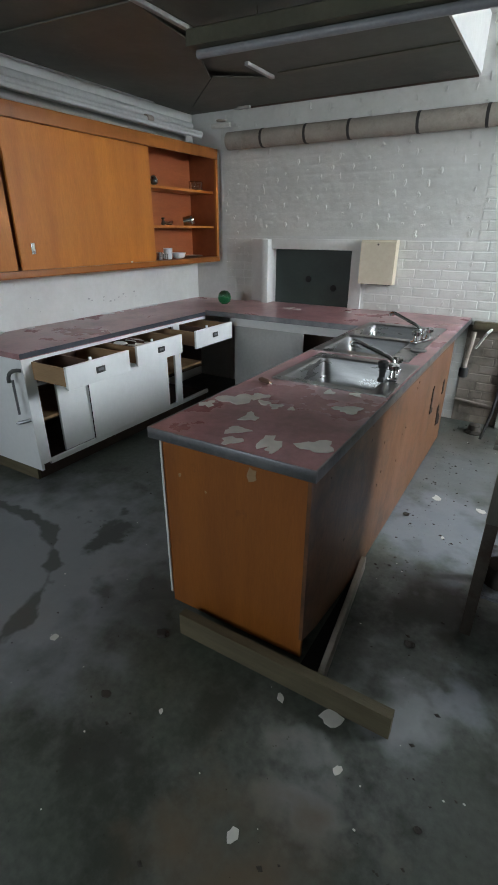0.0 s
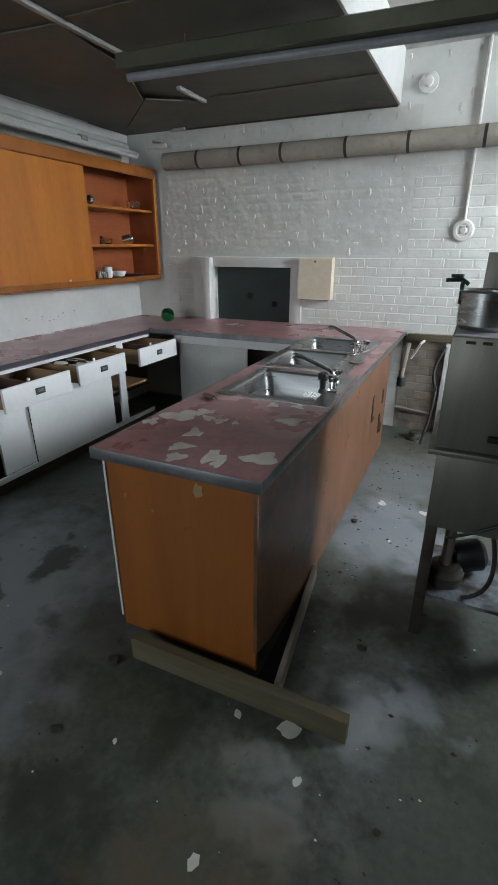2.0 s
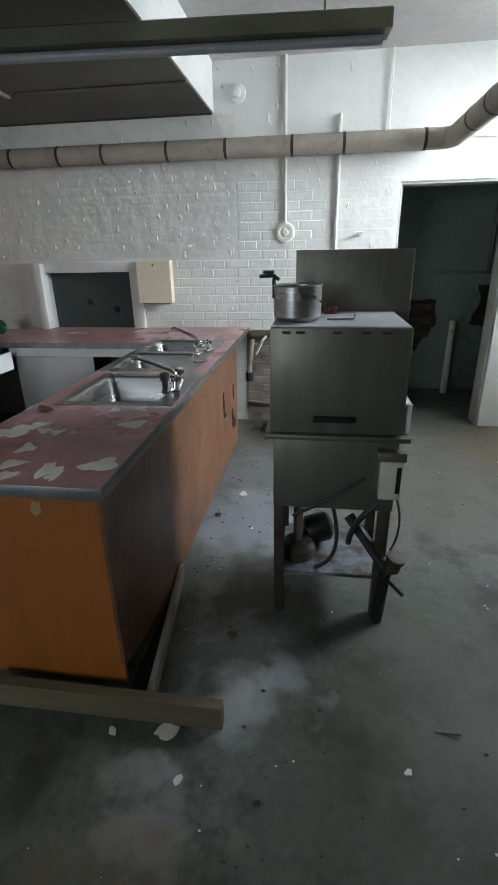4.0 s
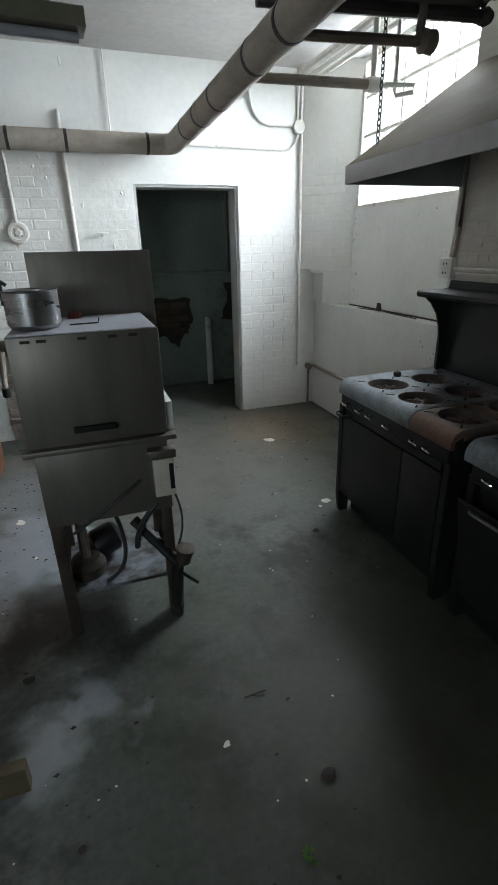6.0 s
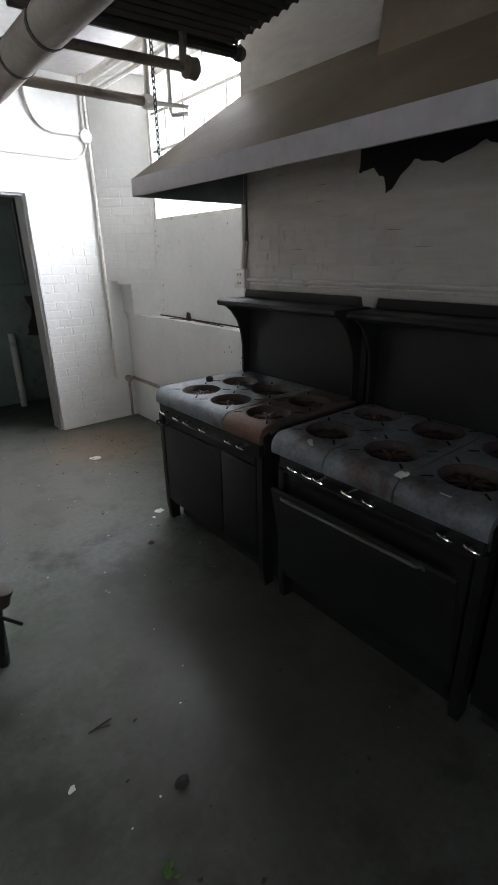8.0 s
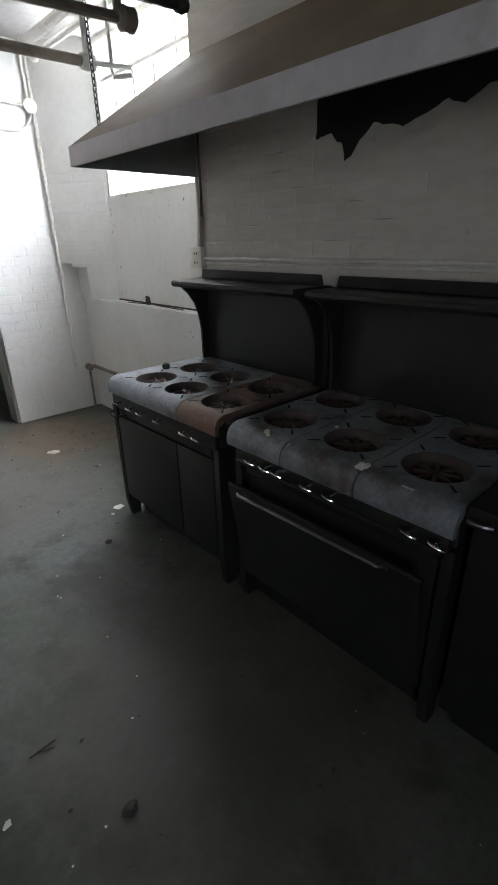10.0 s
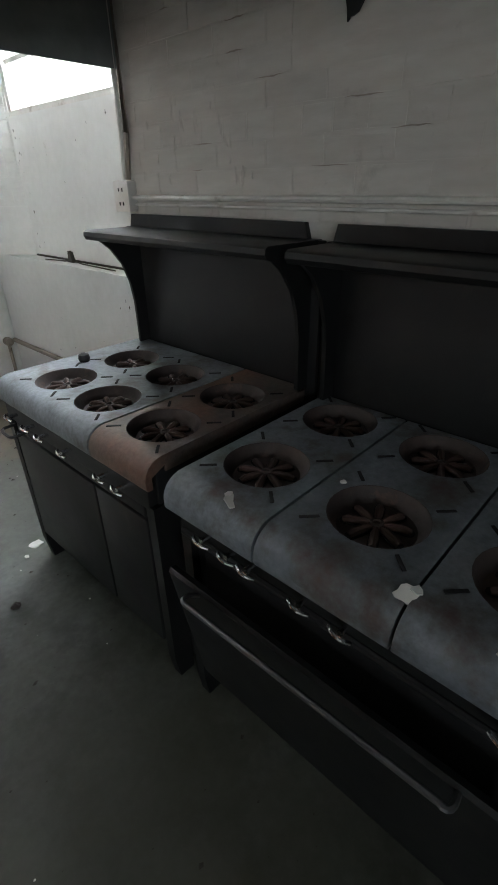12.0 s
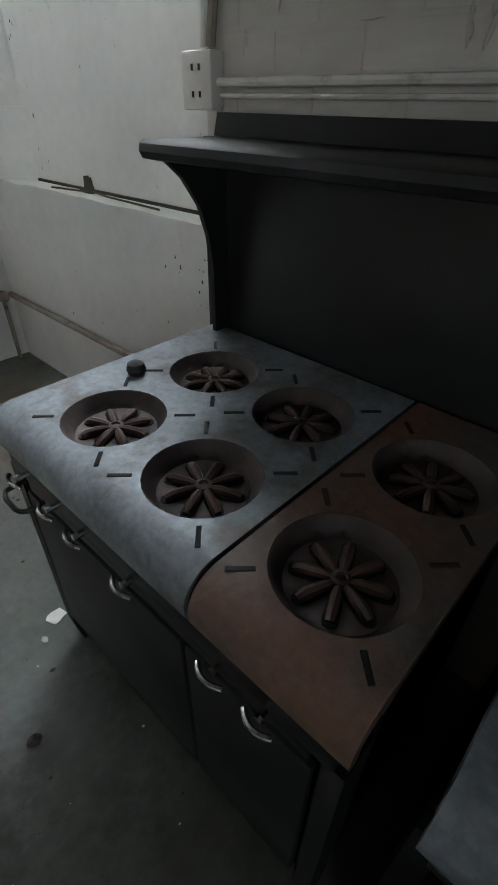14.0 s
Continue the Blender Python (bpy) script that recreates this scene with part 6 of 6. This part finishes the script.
def brick_prototype(name, l, h, proud, mat):
    c = 0.006
    bm = bm_new()
    back = [bm.verts.new((sx * l / 2, 0.006, sz * h / 2)) for sx, sz in ((-1, -1), (1, -1), (1, 1), (-1, 1))]
    mid = [bm.verts.new((sx * l / 2, -proud + c * 0.6, sz * h / 2)) for sx, sz in ((-1, -1), (1, -1), (1, 1), (-1, 1))]
    face = [bm.verts.new((sx * (l / 2 - c), -proud, sz * (h / 2 - c * 0.8))) for sx, sz in ((-1, -1), (1, -1), (1, 1), (-1, 1))]
    for p, q in ((back, mid), (mid, face)):
        for i in range(4):
            bm.faces.new((p[i], p[(i + 1) % 4], q[(i + 1) % 4], q[i]))
    bm.faces.new(face)
    me = mesh_of(name, bm, mat)
    me.polygons.foreach_set("use_smooth", [False] * len(me.polygons))
    return me


def clear_of(u0, u1, v0, v1, holes):
    return not any(u0 < h[1] and u1 > h[0] and v0 < h[3] and v1 > h[2] for h in holes)


def lay(u_lo, u_hi, v_lo, v_hi, holes, seed):
    """Running-bond brick rectangles (u0, u1, v0, v1) that keep clear of the holes."""
    r = random.Random(seed)
    out = []
    row, v = 0, v_lo
    while v + H_ <= v_hi:
        u = u_lo - (0.107 if row % 2 else 0)
        header = row % 6 == 3
        while u < u_hi:
            step = (L_ if not header else 0.098)
            a, b = max(u, u_lo), min(u + step, u_hi)
            for h in holes:
                if v < h[3] and v + H_ > h[2]:
                    if h[0] < b <= h[1] + 1e-6 and a < h[0]:
                        b = h[0] - 0.004
                    if h[0] <= a < h[1] and b > h[1]:
                        a = h[1] + 0.004
            if b - a > 0.03 and clear_of(a, b, v, v + H_, holes):
                out.append((a, b, v, v + H_))
            u += step + J_
        v += H_ + J_
        row += 1
    return out


SKIN = (-0.60, 1.80, 1.50, 2.545)
NORTH_HOLES = [DOOR, SKIN, (-0.25, 0.925, 0.85, 1.49)]
zones = [(-0.55, 3.10, 0.0, 2.31), (4.006, 4.57, 0.0, 2.0)]
near, rest = [], []
for n_, zone in enumerate(zones):
    for u0, u1, v0, v1 in lay(*zone, NORTH_HOLES, n_):
        (near if (v0 > 0.88 and 0.90 < u0 < 2.35 and v1 < 2.1) or (u0 > 4.0 and v1 < 1.2) else rest).append((u0, u1, v0, v1))
grimy = [b for b in rest if b[3] < 0.84 and 1.86 < b[0] < 2.3]
rest = [b for b in rest if b not in grimy]
near, extra = near[:300], near[300:]
rest += extra
proto = brick_prototype("brick", L_, H_, 0.0012, M_BRICK)
pale_proto = brick_prototype("brick", L_, H_, 0.0012, M_WHITE)
dirty_proto = brick_prototype("brick", L_, H_, 0.0035, M_DIRTYBRICK)
rng = random.Random(31)
for u0, u1, v0, v1 in near:
    ob = new("brick", proto if u0 < 4.0 else pale_proto)
    ob.parent = wall_north
    ob.matrix_local = Matrix.LocRotScale(((u0 + u1) / 2, NORTH + (0.0076 - rng.uniform(0, 0.0006) if u0 > 4.0 else 0.006 - rng.uniform(0, 0.003)), (v0 + v1) / 2), Euler((0, rng.uniform(-0.006, 0.006), rng.uniform(-0.006, 0.006))), ((u1 - u0) / L_, 1, 1))


def joined_bricks(name, rects, place, proud, mat, parent, label, seed):
    r = random.Random(seed)
    verts, faces = [], []
    for u0, u1, v0, v1 in rects:
        i0, c, p = len(verts), 0.006, proud * r.uniform(0.3, 1.5)
        for ins, w in ((0, -0.005), (0, p * 0.5), (c, p)):
            for u, v in ((u0 + ins, v0 + ins), (u1 - ins, v0 + ins), (u1 - ins, v1 - ins), (u0 + ins, v1 - ins)):
                verts.append(place(u + r.uniform(-1, 1) * 0.0015, v + r.uniform(-1, 1) * 0.0015, w))
        for k in (0, 4):
            faces += [(i0 + k + i, i0 + k + (i + 1) % 4, i0 + k + 4 + (i + 1) % 4, i0 + k + 4 + i) for i in range(4)]
        faces.append((i0 + 8, i0 + 9, i0 + 10, i0 + 11))
    me = bpy.data.meshes.new(name)
    me.from_pydata(verts, [], faces)
    me.materials.append(mat)
    ob = new(name, me)
    ob.parent = parent
    return tagged(ob, label, kind="stuff")


joined_bricks("bricks", [b for b in rest if b[0] < 4.0], lambda u, v, w: (u, NORTH + 0.006 - w, v), 0.0005, M_BRICK, wall_north, "white painted bricks", 1)
joined_bricks("bricks", [b for b in rest if b[0] > 4.0], lambda u, v, w: (u, NORTH + 0.0066 - w, v), 0.0016, M_WHITE, wall_north, "white painted bricks beside the doorway", 4)
for u0, u1, v0, v1 in grimy:
    ob = new("brick", dirty_proto)
    ob.parent = wall_north
    ob.matrix_local = Matrix.LocRotScale(((u0 + u1) / 2, NORTH + 0.003 - rng.uniform(0, 0.004), (v0 + v1) / 2), Euler((0, rng.uniform(-0.01, 0.01), 0)), ((u1 - u0) / L_, 1, 1))
setting("bare_mortar", slab(1.86, 2.38, NORTH + 0.001, NORTH + 0.0075, 0, 0.84), M_DIRTYBRICK, "grimy bare mortar where the counter once covered the wall", "wall patch")
joined_bricks("bricks", lay(0.8, 3.42, 0.9, 2.3, [(3.40, 3.5, 1.3, 2.6), (1.4, 2.62, 1.74, 2.3)], 5), lambda u, v, w: (EAST + 0.002 - w, u, v), 0.0014, M_DULLBRICK, wall_east, "grubby white painted bricks", 2)
pier = tagged(new("brick_pier"), "white painted brick pier beside the window", "pier", kind="structure")
joined_bricks("bricks", lay(0.02, 0.51, 1.36, 2.3, [], 6), lambda u, v, w: (4.603 + 0.571 * u - 0.82 * w, NORTH + 0.004 - 0.82 * u - 0.571 * w, v), 0.0022, M_WHITE, pier, "white painted bricks", 3)
# many coats of paint over the upper bricks: a wavy skin in which the courses barely show
verts, faces = [], []
nu, nv = 200, 105
for i in range(nu + 1):
    for j in range(nv + 1):
        u, v = SKIN[0] + (SKIN[1] - SKIN[0]) * i / nu, SKIN[2] + (SKIN[3] - SKIN[2]) * j / nv
        p = Vector((u, 0, v))
        dip = math.exp(-(((v - 0.037) % 0.074 - 0.037) / 0.007) ** 2) * max(0.0, 0.3 + noise.noise(p * 4.3))
        edge = min(1.0, (SKIN[1] - u) / 0.18, (v - SKIN[2]) / 0.12)
        w = 0.0042 * noise.noise(Vector((u * 9, 0, v * 6))) + 0.0018 * noise.noise(p * 22) + 0.0015 * noise.noise(p * 55) - 0.003 * dip
        verts.append((u, NORTH + 0.0066 - edge * (0.004 + w), v))
for i in range(nu):
    for j in range(nv):
        a = i * (nv + 1) + j
        faces.append((a, a + nv + 1, a + nv + 2, a + 1))
me = bpy.data.meshes.new("paint_skin")
me.from_pydata(verts, [], faces)
me.materials.append(M_BRICK)
me.polygons.foreach_set("use_smooth", [True] * len(me.polygons))
ob = new("paint_skin", me)
ob.parent = wall_north
tagged(ob, "thick wavy white paint over the upper bricks")


def lumps(name, spots, place, mat, parent, label, seed):
    """Rounded painted lumps (u, v, half width, half height, depth) standing proud of a wall."""
    r, verts, faces, k = random.Random(seed), [], [], 9
    for u, v, w, h, d in spots:
        i0, lean = len(verts), r.uniform(-0.25, 0.25)
        for s_, e in ((1.0, 0.0), (0.86, 0.55), (0.5, 0.95), (0.15, 1.0)):
            for a in range(k):
                t = 2 * math.pi * a / k
                q = h * s_ * math.sin(t) * r.uniform(0.85, 1.15)
                verts.append(place(u + w * s_ * math.cos(t) * r.uniform(0.85, 1.15) + lean * q, v + q - 0.003 * e, d * e - 0.003))
        for ring in range(3):
            faces += [(i0 + ring * k + a, i0 + ring * k + (a + 1) % k, i0 + (ring + 1) * k + (a + 1) % k, i0 + (ring + 1) * k + a) for a in range(k)]
        faces.append(tuple(i0 + 3 * k + a for a in range(k)))
    me = bpy.data.meshes.new(name)
    me.from_pydata(verts, [], faces)
    me.materials.append(mat)
    me.polygons.foreach_set("use_smooth", [True] * len(me.polygons))
    ob = new(name, me)
    ob.parent = parent
    return tagged(ob, label, kind="stuff")


# squeezed-out mortar in the upright joints
rng = random.Random(41)
spots = []
row, v = 0, 0.93
while v < 2.86:
    for k in range(-3, 18):
        u = k * 0.215 + (0.107 if row % 2 else 0) + rng.uniform(-0.03, 0.03)
        inside = -0.55 < u < 3.05 and clear_of(u - 0.02, u + 0.02, v - 0.03, v + 0.03, [DOOR, (-0.26, 0.94, 0.85, 1.52), (0.88, 1.24, 1.08, 1.5)])
        thick = 0.86 if u < 1.75 and v > 1.45 else 0.42 if u < 2.4 else 0.22
        if not inside or (v > 2.5 and u < 1.66) or rng.random() > thick:
            continue
        for _ in range(rng.choice((1, 1, 2))):
            big = rng.random() < 0.55
            spots.append((u + rng.uniform(-0.02, 0.02), v + rng.uniform(-0.025, 0.025), rng.uniform(0.008, 0.015), rng.uniform(0.022, 0.036) if big else rng.uniform(0.008, 0.02), rng.uniform(0.007, 0.012) if u < 1.8 else rng.uniform(0.004, 0.008)))
    v += 0.074
    row += 1
lumps("mortar_lumps", spots, lambda u, v, w: (u, NORTH + 0.005 - w, v), M_BRICK, wall_north, "painted lumps of squeezed-out mortar", 42)
# ragged paint ridges along the courses beside the doorway
spots = [(rng.uniform(4.05, 4.5), 0.074 * rng.randint(1, 22) + rng.uniform(-0.006, 0.006), rng.uniform(0.015, 0.055), rng.uniform(0.0025, 0.006), rng.uniform(0.003, 0.006)) for k in range(90)]
lumps("paint_ridges", spots, lambda u, v, w: (u, NORTH + 0.007 - w, v), M_WHITE, wall_north, "rough painted ridges along the brick courses", 43)
# paint drips on the wall over the first range
spots = [(rng.uniform(2.75, 3.36), rng.uniform(1.46, 1.72), rng.uniform(0.003, 0.006), rng.uniform(0.012, 0.04), rng.uniform(0.004, 0.008)) for k in range(26)]
lumps("paint_drips", spots, lambda u, v, w: (EAST + 0.001 - w, u, v), M_DULLBRICK, wall_east, "hardened paint drips on the grubby wall", 44)
# open joints in the sooty paint behind the ranges
rng = random.Random(47)
verts, faces = [], []
for k in range(26):
    y, z = rng.uniform(1.0, 3.3), 0.9 + 0.074 * rng.randint(6, 18) - 0.0035
    if 1.45 < y < 2.66 and z > 1.72:
        continue
    n_, run, i0 = 7, rng.uniform(0.03, 0.16), len(verts)
    for i in range(n_):
        s = i / (n_ - 1)
        half = 0.0018 * math.sin(math.pi * s) * rng.uniform(0.4, 1.2) + 0.0003
        c = z + rng.uniform(-0.0015, 0.0015)
        verts += [(EAST - 0.0022, y + run * s, c - half), (EAST - 0.0022, y + run * s, c + half)]
    faces += [(i0 + 2 * i, i0 + 2 * i + 2, i0 + 2 * i + 3, i0 + 2 * i + 1) for i in range(n_ - 1)]
me = bpy.data.meshes.new("open_joints")
me.from_pydata(verts, [], faces)
me.materials.append(M_WRAP)
ob = new("open_joints", me)
ob.parent = wall_east
tagged(ob, "dark open mortar joints", kind="stuff")
